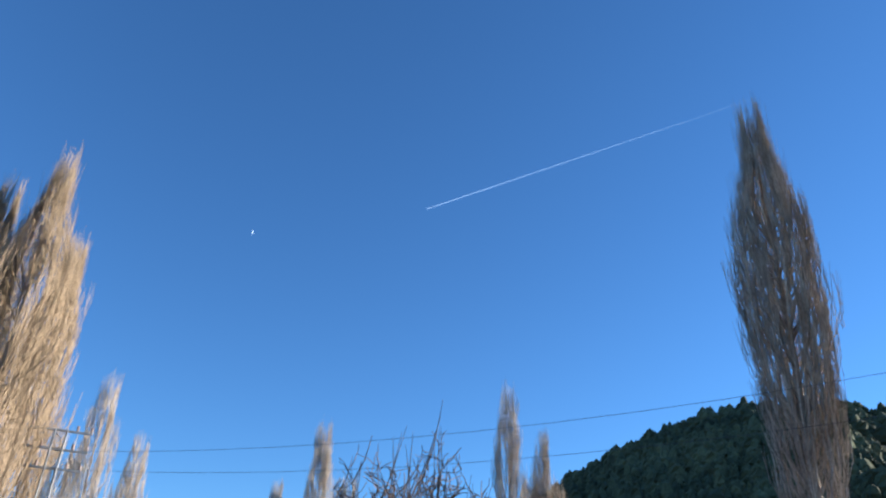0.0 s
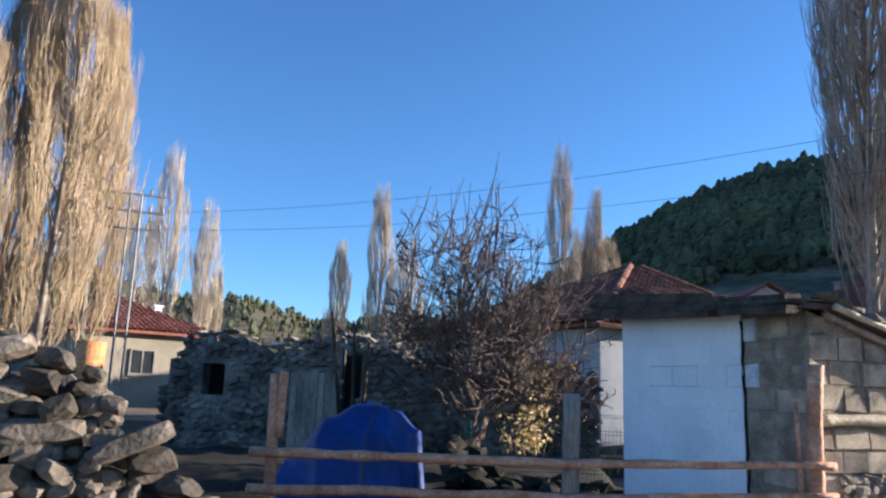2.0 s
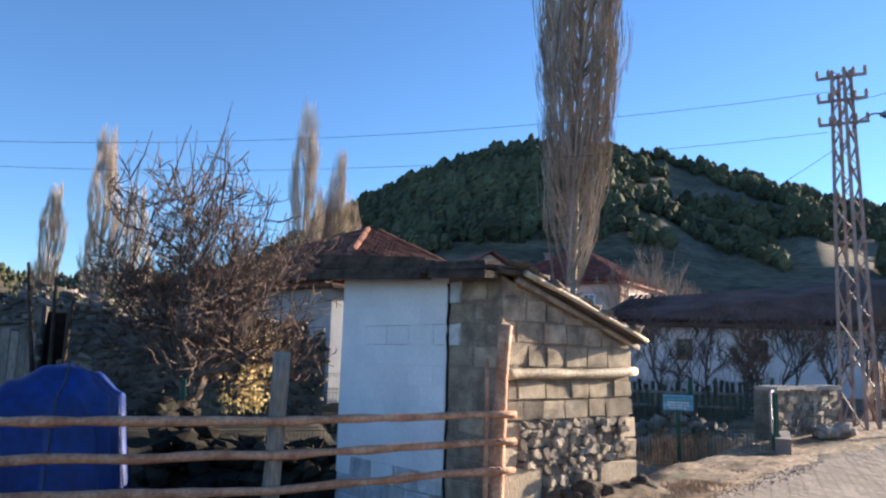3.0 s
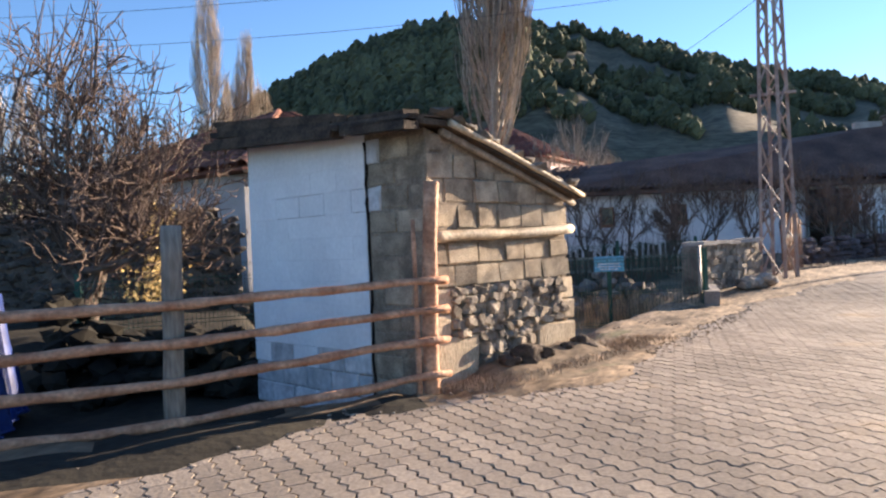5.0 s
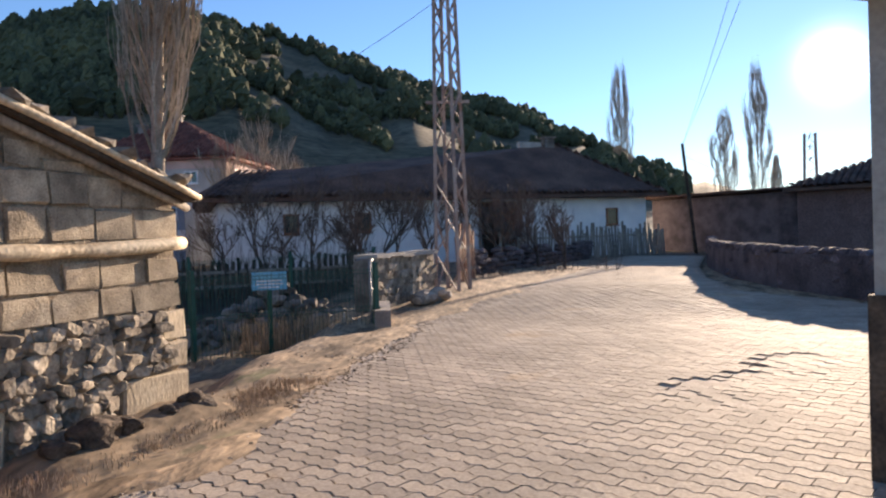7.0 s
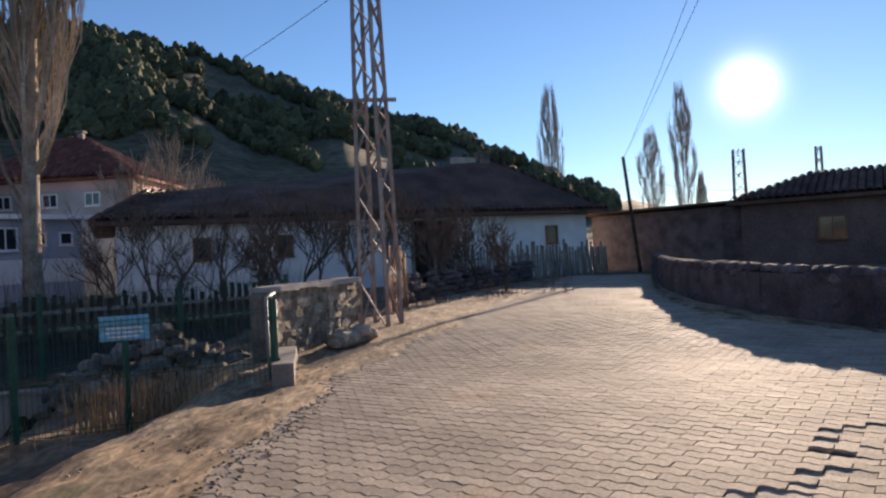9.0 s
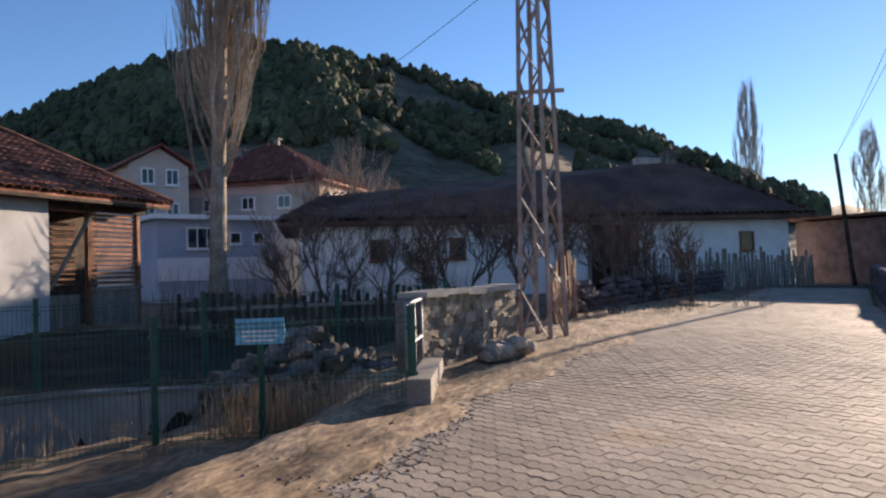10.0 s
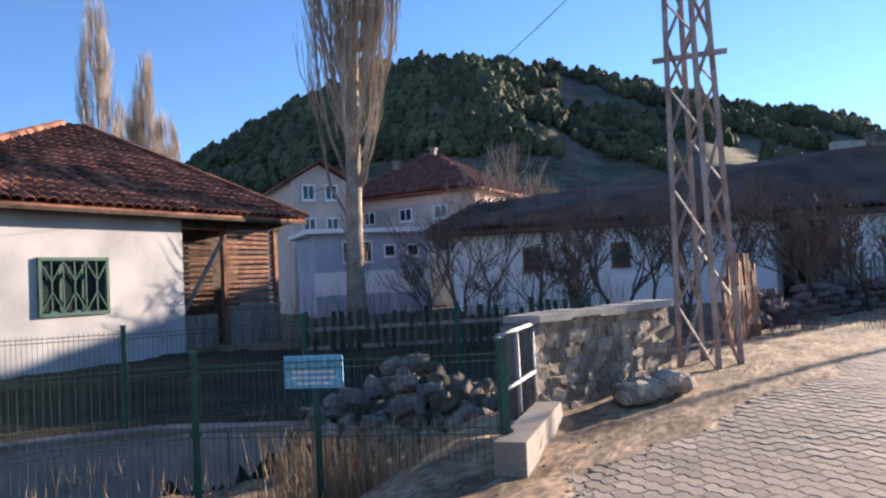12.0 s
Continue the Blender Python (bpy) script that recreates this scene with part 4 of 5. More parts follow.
def tile_slope(parent, quad, w, l, limit=300, near=None, rest="tiles", material=M_TILE, seed=1, name="tile", wob=1.0):
    """Lays curved tiles in rows over a roof face: quad is eave start, eave end, then the upper corners."""
    rng = random.Random(seed)
    a, b = quad[0], quad[1]
    c, d = (quad[2], quad[3]) if len(quad) == 4 else (quad[2], quad[2])
    x = (b - a).normalized()
    nrm = (b - a).cross(d - a)
    if nrm.length < 1e-6:
        nrm = (b - a).cross(c - a)
    nrm.normalize()
    if nrm.z < 0:
        nrm = -nrm
    y = nrm.cross(x)
    hgt = (d - a).dot(y)
    me = tile_mesh(w * 1.02, l * 1.18)
    items = []
    R = Matrix((x, y, nrm)).transposed().to_4x4()
    rows = int(hgt / l)
    la, lb = (d - a).dot(x), (c - b).dot(x)
    for i in range(rows + 1):
        v = (i + 0.5) * l
        k = min(v / hgt, 1)
        u0, u1 = la * k, (b - a).length + lb * k
        u = u0 + w / 2
        while u < u1 - w * 0.2:
            p = a + x * u + y * v + nrm * (0.015 + 0.012 * rng.random())
            items.append((me, Matrix.Translation(p) @ R @ pose(0, 0, 0, -3.5 + rng.uniform(-1.5, 1.5) * wob, rng.uniform(-2, 2) * wob, rng.uniform(-2, 2) * wob)))
            u += w
    pieces(name, items, parent, material, near, limit, rest)


def window(parent, m, w, h, frame_mat=M_SIGNW, bars=1):
    """A window on a wall whose outside is -y of m: frame, panes and sill."""
    fr = MB()
    for x in (-w / 2, w / 2):
        fr.box((0.07, 0.08, h + 0.07), m @ T(x, -0.02, 0))
    for z in (-h / 2, h / 2):
        fr.box((w - 0.07, 0.08, 0.07), m @ T(0, -0.02, z))
    win = part("window", fr, frame_mat, parent)
    for k in range(bars + 1):
        x0, x1 = -w / 2 + w * k / (bars + 1), -w / 2 + w * (k + 1) / (bars + 1)
        part("pane", MB().box((x1 - x0 - 0.05, 0.02, h - 0.06), m @ T((x0 + x1) / 2, 0.0, 0)), M_GLASS, win)
        if k:
            part("mullion", MB().box((0.05, 0.06, h - 0.07), m @ T(x0, -0.02, 0)), frame_mat, win)
    part("sill", MB().box((w + 0.16, 0.14, 0.05), m @ T(0, -0.05, -h / 2 - 0.06)), frame_mat, win)
    return win


def walls4(parent, F, L, D, z0, z1, material, t=0.3, holes=(), names="wall"):
    """Four walls on x 0..L, y 0..D of F. holes: (x0, x1, z0, z1) through the front wall, at y 0."""
    mb = MB()
    xs = sorted({0, L, *[h[0] for h in holes], *[h[1] for h in holes]})
    for a, b in zip(xs, xs[1:]):
        m = (a + b) / 2
        cuts = [h for h in holes if h[0] < m < h[1]]
        zz = sorted({z0, z1, *[h[2] for h in cuts], *[h[3] for h in cuts]})
        for c, d in zip(zz, zz[1:]):
            if not any(h[2] < (c + d) / 2 < h[3] for h in cuts):
                mb.box((b - a, t, d - c), F @ T(m, t / 2, (c + d) / 2))
    front = part(names, mb, material, parent)
    part(names, MB().box((t, D - 2 * t, z1 - z0), F @ T(t / 2, D / 2, (z0 + z1) / 2)), material, parent)
    part(names, MB().box((t, D - 2 * t, z1 - z0), F @ T(L - t / 2, D / 2, (z0 + z1) / 2)), material, parent)
    part(names, MB().box((L, t, z1 - z0), F @ T(L / 2, D - t / 2, (z0 + z1) / 2)), material, parent)
    return front


def build_white_house():
    # x runs along the front from the near end, y inwards
    F = frame_m((1.99, 18.47, 0), (0.78, 0.62))
    L, D, P = 5.86, 9.0, 3.0
    h = thing("village_house", (2, 18.5, 0), "old whitewashed village house with a hipped clay tile roof", "house")
    wx0, wx1 = L - 3.11, L - 1.80
    walls4(h, F, L, D, -0.6, 2.9, M_LIME, 0.45, [(wx0, wx1, 1.03, 2.04)])
    # black panel behind the glass paints in the room's darkness
    room = MB().box((1.6, 0.05, 1.3), F @ T((wx0 + wx1) / 2, 0.6, 1.5))
    part("dark_backing", room, M_BLACK, h, "black panel for the unlit room behind the glass")
    # window with a green grille
    m = F @ T((wx0 + wx1) / 2, 0.12, 1.535)
    w, hh = wx1 - wx0, 1.01
    win = window(h, m, w - 0.06, hh - 0.06, M_GREEN, 2)
    gx = F @ T((wx0 + wx1) / 2, -0.03, 1.535)
    gr = MB()
    for x in (-w / 2, w / 2):
        gr.box((0.06, 0.05, hh + 0.06), gx @ T(x, 0, 0))
    for z in (-hh / 2, hh / 2):
        gr.box((w, 0.05, 0.06), gx @ T(0, 0, z))
    grille = part("grille", gr, M_GREEN, win, "green painted iron grille")
    for k in range(1, 6):
        x = -w / 2 + w * k / 6
        part("bar", MB().box((0.022, 0.02, hh), gx @ T(x, 0, 0)), M_GREEN, win)
    for k in range(3):
        x = -w / 2 + w * (2 * k + 1) / 6
        for s in (-1, 1):
            part("bar", MB().beam(gx @ Vector((x, -0.012, -0.1)), gx @ Vector((x + s * w / 6, -0.012, -0.46)), 0.02, 0.02), M_GREEN, win)
            part("bar", MB().beam(gx @ Vector((x, -0.012, 0.1)), gx @ Vector((x + s * w / 6, -0.012, 0.46)), 0.02, 0.02), M_GREEN, win)
    # wooden porch at the far end
    x0, x1 = L + 0.02, L + P
    for x in (x0 + 1.25, x1 - 0.1):
        part("porch_post", MB().box((0.11, 0.11, 2.9), F @ T(x, 0.15, 1.35), 0.008), M_BROWNWOOD, h)
    part("brace", MB().beam(F @ Vector((x0 + 0.05, 0.05, 0.95)), F @ Vector((x0 + 1.2, 0.05, 2.6)), 0.05, 0.07), M_GREYWOOD, h)
    part("plank_back", MB().box((P, 0.06, 3.3), F @ T((x0 + x1) / 2, 1.6, 1.2)), M_DARKWOOD, h)
    for k in range(15):
        z = 1.05 + 0.115 * k
        for xa, xb in ((x0, x0 + 1.2), (x0 + 1.32, x1 - 0.16)):
            if xa == x0 and k > 12:
                continue
            part("lath", MB().box((xb - xa, 0.03, 0.07), F @ T((xa + xb) / 2, 0.5 if xa == x0 else 0.16, z + random.uniform(-0.012, 0.012)) @ pose(0, 0, 0, 0, random.uniform(-0.8, 0.8), 0)), M_BROWNWOOD, h)
    for k in range(9):
        x = x0 + 1.40 + 0.175 * k
        part("board", MB().box((0.165, 0.03, 1.35), F @ T(x, 0.13, 0.2)), M_GREYWOOD, h)
    for k in range(6):
        part("board", MB().box((0.19, 0.03, 1.2), F @ T(x0 + 0.12 + 0.2 * k, 0.4, 0.2)), M_GREYWOOD, h)
    part("porch_rail", MB().box((1.7, 0.09, 0.07), F @ T(x0 + 2.1, 0.1, 0.92)), M_GREYWOOD, h)
    part("porch_beam", MB().box((P + 0.2, 0.14, 0.16), F @ T(L + P / 2, 0.12, 2.82)), M_DARKWOOD, h)
    # roof
    o = 0.45
    co = [F @ Vector(p) for p in ((-o, -o, 0), (L + P + o, -o, 0), (L + P + o, D + o, 0), (-o, D + o, 0))]
    ri = [F @ Vector((6.3, 5.0, 0)), F @ Vector((6.9, 5.0, 0))]
    roof, faces = hip_roof(h, [c.xy for c in co], [r.xy for r in ri], 2.98, 5.75, M_TILE, 0.055)
    part("fascia", MB().beam(F @ Vector((-o, -o, 2.9)), F @ Vector((L + P + o, -o, 2.9)), 0.04, 0.07), M_DARKWOOD, h)
    tile_slope(h, faces[0], 0.21, 0.33, 300, (8.5, 21), "tiles", M_TILE, 5)
    tile_slope(h, [faces[3][0], faces[3][1], faces[3][2]], 0.24, 0.36, 0, None, "tiles", M_TILE, 6)
    caps = []
    tm = tile_mesh(0.26, 0.42)
    for a, b in ((co[1], ri[1]), (co[0], ri[0])):
        p0, p1 = Vector((a.x, a.y, 2.98)), Vector((b.x, b.y, 5.75))
        n = int((p1 - p0).length / 0.36)
        q = (p1 - p0).to_track_quat("Y", "Z").to_matrix().to_4x4()
        caps += [(tm, Matrix.Translation(p0.lerp(p1, (i + 0.5) / n) + Vector((0, 0, 0.06))) @ q @ pose(0, 0, 0, 0, random.uniform(-8, 8), random.uniform(-4, 4))) for i in range(n)]
    pieces("ridge_tile", caps, h, M_TILE)


build_white_house()


def chimney(parent, m, w=0.5, h=1.0, material=M_CONCD):
    mb = MB().box((w, w, h), m @ T(0, 0, h / 2))
    c = part("chimney", mb, material, parent)
    part("cap", MB().box((w + 0.16, w + 0.16, 0.08), m @ T(0, 0, h + 0.06)), material, c)


def build_far_houses():
    # pink and white two-storey house
    F = frame_m((21.2, 40.3, 0), (0.75, 0.66))
    h = thing("far_house", (21.2, 40.3, 0), "two-storey white and pink house with a red hipped roof", "house", "far houses")
    walls4(h, F, 7.0, 8.8, -0.5, 6.05, M_LIME)
    part("pink_facing", MB().box((7.0, 0.04, 2.4), F @ T(3.5, -0.03, 4.8)), M_PINK, h, "pink painted render")
    co = [F @ Vector(p) for p in ((-0.45, -0.45, 0), (7.45, -0.45, 0), (7.45, 9.2, 0), (-0.45, 9.2, 0))]
    ri = [F @ Vector((3.5, 5.0, 0)), F @ Vector((3.5, 4.0, 0))]
    roof, faces = hip_roof(h, [co[3].xy, co[0].xy, co[1].xy, co[2].xy], [ri[0].xy, ri[1].xy], 6.1, 8.75, M_REDTILE, 0.13)
    for fc in faces[:2]:
        tile_slope(h, fc, 0.28, 0.38, 0, None, "tiles", M_REDTILE, 8)
    for x in (1.7, 4.8):
        window(h, F @ T(x, -0.06, 4.9), 0.9, 1.1)
    side = F @ Matrix.Rotation(radians(-90), 4, "Z")
    for y in (2.0, 4.2, 6.6):
        window(h, side @ T(-y, -0.04, 5.0), 0.75, 0.65)
    part("eaves_band", MB().box((8.8, 0.05, 0.5), side @ T(-4.4, -0.03, 5.75)), M_PINK, h, "dull pink band")
    chimney(h, F @ T(2.3, 6.0, 7.6), 0.4, 0.8)
    chimney(h, F @ T(3.5, 4.2, 8.4), 0.3, 0.7)
    # grey-blue lower house
    G = frame_m((12.0, 36.5, 0), (1, 0.05))
    b = thing("far_house", (12.0, 36.5, 0), "grey-blue house with a pale flat roof edge", "house", "far houses")
    walls4(b, G, 5.2, 3.4, -0.5, 3.55, M_BLUE)
    part("white_plinth", MB().box((5.2, 0.06, 1.0), G @ T(2.6, -0.035, 1.4)), M_WHITE, b, "white painted band")
    part("roof", MB().box((5.9, 4.2, 0.2), G @ T(2.6, 1.6, 3.66)), M_WHITE, b, "pale flat roof")
    for x, w in ((1.9, 1.3), (3.4, 0.5), (4.5, 0.5)):
        window(b, G @ T(x, -0.04, 2.75), w, 0.9 if w > 1 else 0.5, bars=2 if w > 1 else 0)
    # beige gabled house
    H = frame_m((12.0, 42.0, 0), (1, 0.1))
    c = thing("far_house", (12.0, 42.0, 0), "beige gabled house with small upper windows", "house", "far houses")
    walls4(c, H, 2.9, 6, -0.5, 6.7, M_BEIGE)
    g = MB()
    g.poly([H @ Vector((0, 0.02, 6.7)), H @ Vector((2.9, 0.02, 6.7)), H @ Vector((1.45, 0.02, 7.55))], H.to_3x3() @ Vector((0, 6, 0)))
    part("gable", g, M_BEIGE, c)
    for q in (-1, 1):
        r = MB()
        r.poly([H @ Vector((1.45, -0.4, 7.65)), H @ Vector((1.45 + q * 1.8, -0.4, 6.6)), H @ Vector((1.45 + q * 1.8, 6.4, 6.6)), H @ Vector((1.45, 6.4, 7.65))], (0, 0, 0.1))
        part("roof", r, M_REDTILE, c)
    for x, z in ((0.85, 6.1), (2.05, 6.1), (0.85, 4.4), (2.05, 4.4)):
        window(c, H @ T(x, -0.04, z), 0.6, 0.75)
    # red-roofed house beyond the stone heap
    az = [polar(-33.5, 36), polar(-25.2, 38)]
    d = Vector(az[1]) - Vector(az[0])
    K = frame_m((az[0][0], az[0][1], 0), d.xy)
    e = thing("far_house", az[0], "cream bungalow with a red hipped roof", "house", "far houses")
    walls4(e, K, d.length, 6, -0.4, 3.3, M_SHADECREAM)
    co = [K @ Vector(p) for p in ((-0.6, -0.6, 0), (d.length + 0.6, -0.6, 0), (d.length + 0.6, 6.6, 0), (-0.6, 6.6, 0))]
    ri = [K @ Vector((1.8, 3, 0)), K @ Vector((d.length - 2.6, 3, 0))]
    roof, faces = hip_roof(e, [q.xy for q in co], [q.xy for q in ri], 3.4, 5.0, M_REDTILE, 0.12)
    tile_slope(e, faces[0], 0.28, 0.38, 0, None, "tiles", M_REDTILE, 9)
    window(e, K @ T(2.9, -0.04, 2.0), 1.1, 1.1, M_CONCD)
    chimney(e, K @ T(4.6, 3.2, 4.2), 0.35, 0.7, M_WHITE)


build_far_houses()


def build_barn():
    A, Bp = Vector((15.9, 30.5)), Vector((35.2, 22.1))
    F = frame_m((A.x, A.y, 0), Bp - A)
    ln = (Bp - A).length
    b = thing("long_barn", (A.x, A.y, 0), "long white barn under a dark sagging tile roof", "barn")
    walls4(b, F, ln, 9, -0.5, 3.15, M_WHITE, 0.4, [(11.8, 13.8, -0.5, 2.75)])
    for x in (11.75, 12.8, 13.85):
        part("door_post", MB().log(F @ Vector((x, -0.1, -0.3)), F @ Vector((x + 0.04, -0.1, 2.9)), 0.08, 0.07, 8, 6), M_GREYWOOD, b, smooth=True)
    o = 0.8
    co = [F @ Vector(p) for p in ((-o, -o, 0), (ln + o, -o, 0), (ln + o, 9 + o, 0), (-o, 9 + o, 0))]
    ri = [F @ Vector((1.2, 4.5, 0)), F @ Vector((ln - 2.7, 4.5, 0))]
    roof, faces = hip_roof(b, [q.xy for q in co], [q.xy for q in ri], 3.0, (4.5, 6.1), M_OLDTILE, 0.14)
    tile_slope(b, faces[0], 0.3, 0.42, 0, None, "tiles", M_OLDTILE, 14)
    tile_slope(b, faces[1], 0.3, 0.42, 0, None, "tiles", M_OLDTILE, 15)
    tile_slope(b, [faces[3][0], faces[3][1], faces[3][2]], 0.3, 0.42, 0, None, "tiles", M_OLDTILE, 16)
    for x in (3.0, 6.2, 19.0):
        window(b, F @ T(x, -0.02, 1.9), 0.6, 0.8, M_BROWNWOOD, 0)
    chimney(b, F @ T(ln - 3.2, 4.4, 5.7), 0.55, 0.7, M_DSTONE)
    part("ridge_cap", MB().box((1.3, 0.4, 0.3), F @ T(ln - 4.3, 4.5, 6.05), 0.03), M_CONC, b, "pale cement ridge cap")


build_barn()


def build_right_side():
    # dark red house beyond the sunny side of the lane, seen against the light
    o = Vector((4.0, 3.9, 0))
    at = lambda az, d: o + Vector((math.sin(radians(az)) * d, math.cos(radians(az)) * d, 0))
    a, b = at(71.0, 34), at(92, 34)
    F = frame_m((a.x, a.y, 0), (b - a).xy)
    ln = (b - a).length
    h = thing("roadside_house", (a.x, a.y, 0), "low dark red house seen against the sun", "house")
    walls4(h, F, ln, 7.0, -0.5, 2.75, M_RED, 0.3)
    co = [F @ Vector(p) for p in ((-0.5, -0.5, 0), (ln + 0.5, -0.5, 0), (ln + 0.5, 7.5, 0), (-0.5, 7.5, 0))]
    ri = [F @ Vector((2.4, 3.5, 0)), F @ Vector((ln - 3, 3.5, 0))]
    roof, faces = hip_roof(h, [q.xy for q in co], [q.xy for q in ri], 2.8, 4.0, M_OLDTILE, 0.14)
    tile_slope(h, faces[0], 0.3, 0.42, 0, None, "tiles", M_OLDTILE, 19)
    window(h, F @ T(3.5, -0.03, 1.5), 1.0, 0.9, M_BROWNWOOD)
    part("door", MB().box((0.95, 0.05, 2.0), F @ T(6.2, -0.03, 0.9)), M_DARKWOOD, h)
    a2, b2 = at(60.2, 39), at(71.3, 35)
    G = frame_m((a2.x, a2.y, 0), (b2 - a2).xy)
    l2 = (b2 - a2).length
    s = thing("roadside_shed", (a2.x, a2.y, 0), "long low outbuilding with a dark roof", "outbuilding")
    walls4(s, G, l2, 4.0, -0.5, 2.75, M_REDSTONE, 0.3)
    part("roof", MB().poly([G @ Vector((-0.4, -0.5, 2.86)), G @ Vector((l2 - 0.1, -0.5, 2.86)), G @ Vector((l2 - 0.1, 4.4, 2.76)), G @ Vector((-0.4, 4.4, 2.76))], (0, 0, 0.1)), M_OLDTILE, s)
    # low yard wall beside the lane
    w = thing("yard_wall", (19, 10.5, 0), "low dark rubble wall along the lane", "wall")
    pts = [(14.3, 3.2), (15.1, 5.6), (16.5, 7.8), (18.7, 9.8), (23.0, 12.5), (34, 18.0)]
    rng = random.Random(44)
    items = []
    kinds = [rock_mesh(700 + k, (0.34, 0.3, 0.18), 0.22) for k in range(5)]
    for p, q in zip(pts, pts[1:]):
        part("wall", MB().beam((p[0], p[1], 0.17), (q[0], q[1], 0.17), 0.34, 0.9), M_REDSTONE, w)
        n = int((Vector(q) - Vector(p)).length / 0.24)
        for i in range(n):
            x, y = p[0] + (q[0] - p[0]) * i / n, p[1] + (q[1] - p[1]) * i / n
            for z in (0.0, 0.17, 0.34, 0.51, 0.62):
                items.append((rng.choice(kinds), T(x + rng.uniform(-0.05, 0.05), y + rng.uniform(-0.05, 0.05), z + ground_z(x, y) + 0.1) @ pose(0, 0, 0, rng.uniform(-12, 12), rng.uniform(-12, 12), rng.uniform(0, 360))))
    pieces("stone", items, w, M_REDSTONE, near=(15, 7), limit=280, rest="stones")
    # rubble wall on the shady side beyond the pylon
    w = thing("lane_wall", (18, 17, 0), "low rubble wall in the shade beside the lane", "wall")
    pts = [(16.0, 16.2), (18, 17.2), (22, 18.9), (29, 21.2)]
    items = []
    for p, q in zip(pts, pts[1:]):
        n = int((Vector(q) - Vector(p)).length / 0.24)
        for i in range(n):
            x, y = p[0] + (q[0] - p[0]) * i / n, p[1] + (q[1] - p[1]) * i / n
            for z in (0.0, 0.16, 0.32, 0.48, 0.64)[: 3 + rng.randrange(3)]:
                items.append((rng.choice(kinds), T(x + rng.uniform(-0.1, 0.1), y + rng.uniform(-0.1, 0.1), z + ground_z(x, y) + 0.05) @ pose(0, 0, 0, rng.uniform(-20, 20), rng.uniform(-20, 20), rng.uniform(0, 360))))
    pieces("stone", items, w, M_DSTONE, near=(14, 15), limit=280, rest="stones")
    # pillar and eave of the house that stands close to the walk
    p = thing("porch", (6.1, 3.2, -0.12), "pillared porch corner of a roadside house", "porch")
    part("pillar", MB().box((0.13, 0.13, 1.5), T(6.17, 3.225, 1.55)), M_CONC, p, "pale rendered upper pillar")
    part("pillar_base", MB().box((0.17, 0.17, 0.95), T(6.165, 3.23, 0.325)), M_DARKWOOD, p, "dark brown wider lower part")
    part("eave", MB().poly([(5.75, 3.6, 2.3), (10.5, 1.6, 2.3), (9.5, -1.5, 2.3), (4.6, 0.6, 2.3)], (0, 0, 0.18)), M_CONCD, p)
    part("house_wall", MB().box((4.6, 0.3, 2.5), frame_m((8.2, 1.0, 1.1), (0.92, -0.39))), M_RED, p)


build_right_side()


# ---- pylons and wires ----
def lattice(name, at, h, w0, w1, panels, material, label, cat="pylon", arms=(), rot=0.0, leg=0.06, turn=0.0):
    p = thing(name, at, label, cat)
    M = Matrix.Translation(at) @ Matrix.Rotation(rot, 4, "Z")
    c = ((-1, -1), (1, -1), (1, 1), (-1, 1))
    half = lambda z: (w0 + (w1 - w0) * z / h) / 2
    P = lambda k, z: M @ Vector((c[k][0] * half(z), c[k][1] * half(z), z))
    for k in range(4):
        part("leg", MB().beam(P(k, -0.1), P(k, h), leg, leg), material, p)
    zs = [0.0]
    q = 0.93
    step = h * (1 - q) / (1 - q ** panels)
    for i in range(panels):
        zs.append(zs[-1] + step * q ** i)
    for k in range(4):
        j = (k + 1) % 4
        for i in range(panels):
            a, b = (k, j) if i % 2 else (j, k)
            part("brace", MB().beam(P(a, zs[i]), P(b, zs[i + 1]), max(0.045, leg * 0.55), max(0.012, leg * 0.3)), material, p)
    for z, l in arms:
        ca, sa = math.cos(turn), math.sin(turn)
        a = part("crossarm", MB().beam(M @ Vector((-l * ca, -l * sa, z)), M @ Vector((l * ca, l * sa, z)), 0.06, 0.06), material, p)
        for s in (-1, 1):
            for f in (0.5, 0.95) if z > h * 0.6 else ():
                q0 = M @ Vector((s * l * f * ca, s * l * f * sa, z))
                part("insulator", MB().tube([q0, q0 + Vector((0, 0, 0.08)), q0 + Vector((0, 0, 0.16)), q0 + Vector((0, 0, 0.2))], [0.022, 0.04, 0.04, 0.02], 8), M_STEEL, a)
    return p


PYL = (12.75, 13.2, -0.05)


def sag(a, b, drop, n=14):
    a, b = Vector(a), Vector(b)
    return [a.lerp(b, i / n) - Vector((0, 0, drop * 4 * (i / n) * (1 - i / n))) for i in range(n + 1)]


def street_lamp():
    """The lamp bracketed to the pylon near its top."""
    x, y = PYL[0], PYL[1]
    out = Vector((0.75, -0.66, 0))
    foot = Vector((x, y, 6.55)) + out * 0.16
    lamp = thing("street_lamp", foot, "grey street lamp on a bent arm high on the pylon", "lamp")
    pts = [foot, foot + out * 0.18 + Vector((0, 0, 0.2)), foot + out * 0.42 + Vector((0, 0, 0.3)), foot + out * 0.6 + Vector((0, 0, 0.28))]
    part("arm", MB().tube(pts, [0.022] * 4, 8), M_GALV, lamp, smooth=True)
    head = frame_m(foot + out * 0.74 + Vector((0, 0, 0.25)), out.xy) @ pose(0, 0, 0, 0, 12, 0)
    part("head", MB().box((0.38, 0.17, 0.1), head, 0.006, 0.35), M_GALV, lamp)
    part("glass", MB().box((0.26, 0.12, 0.04), head @ T(0, 0, -0.07), 0.004), M_GLASS, lamp)


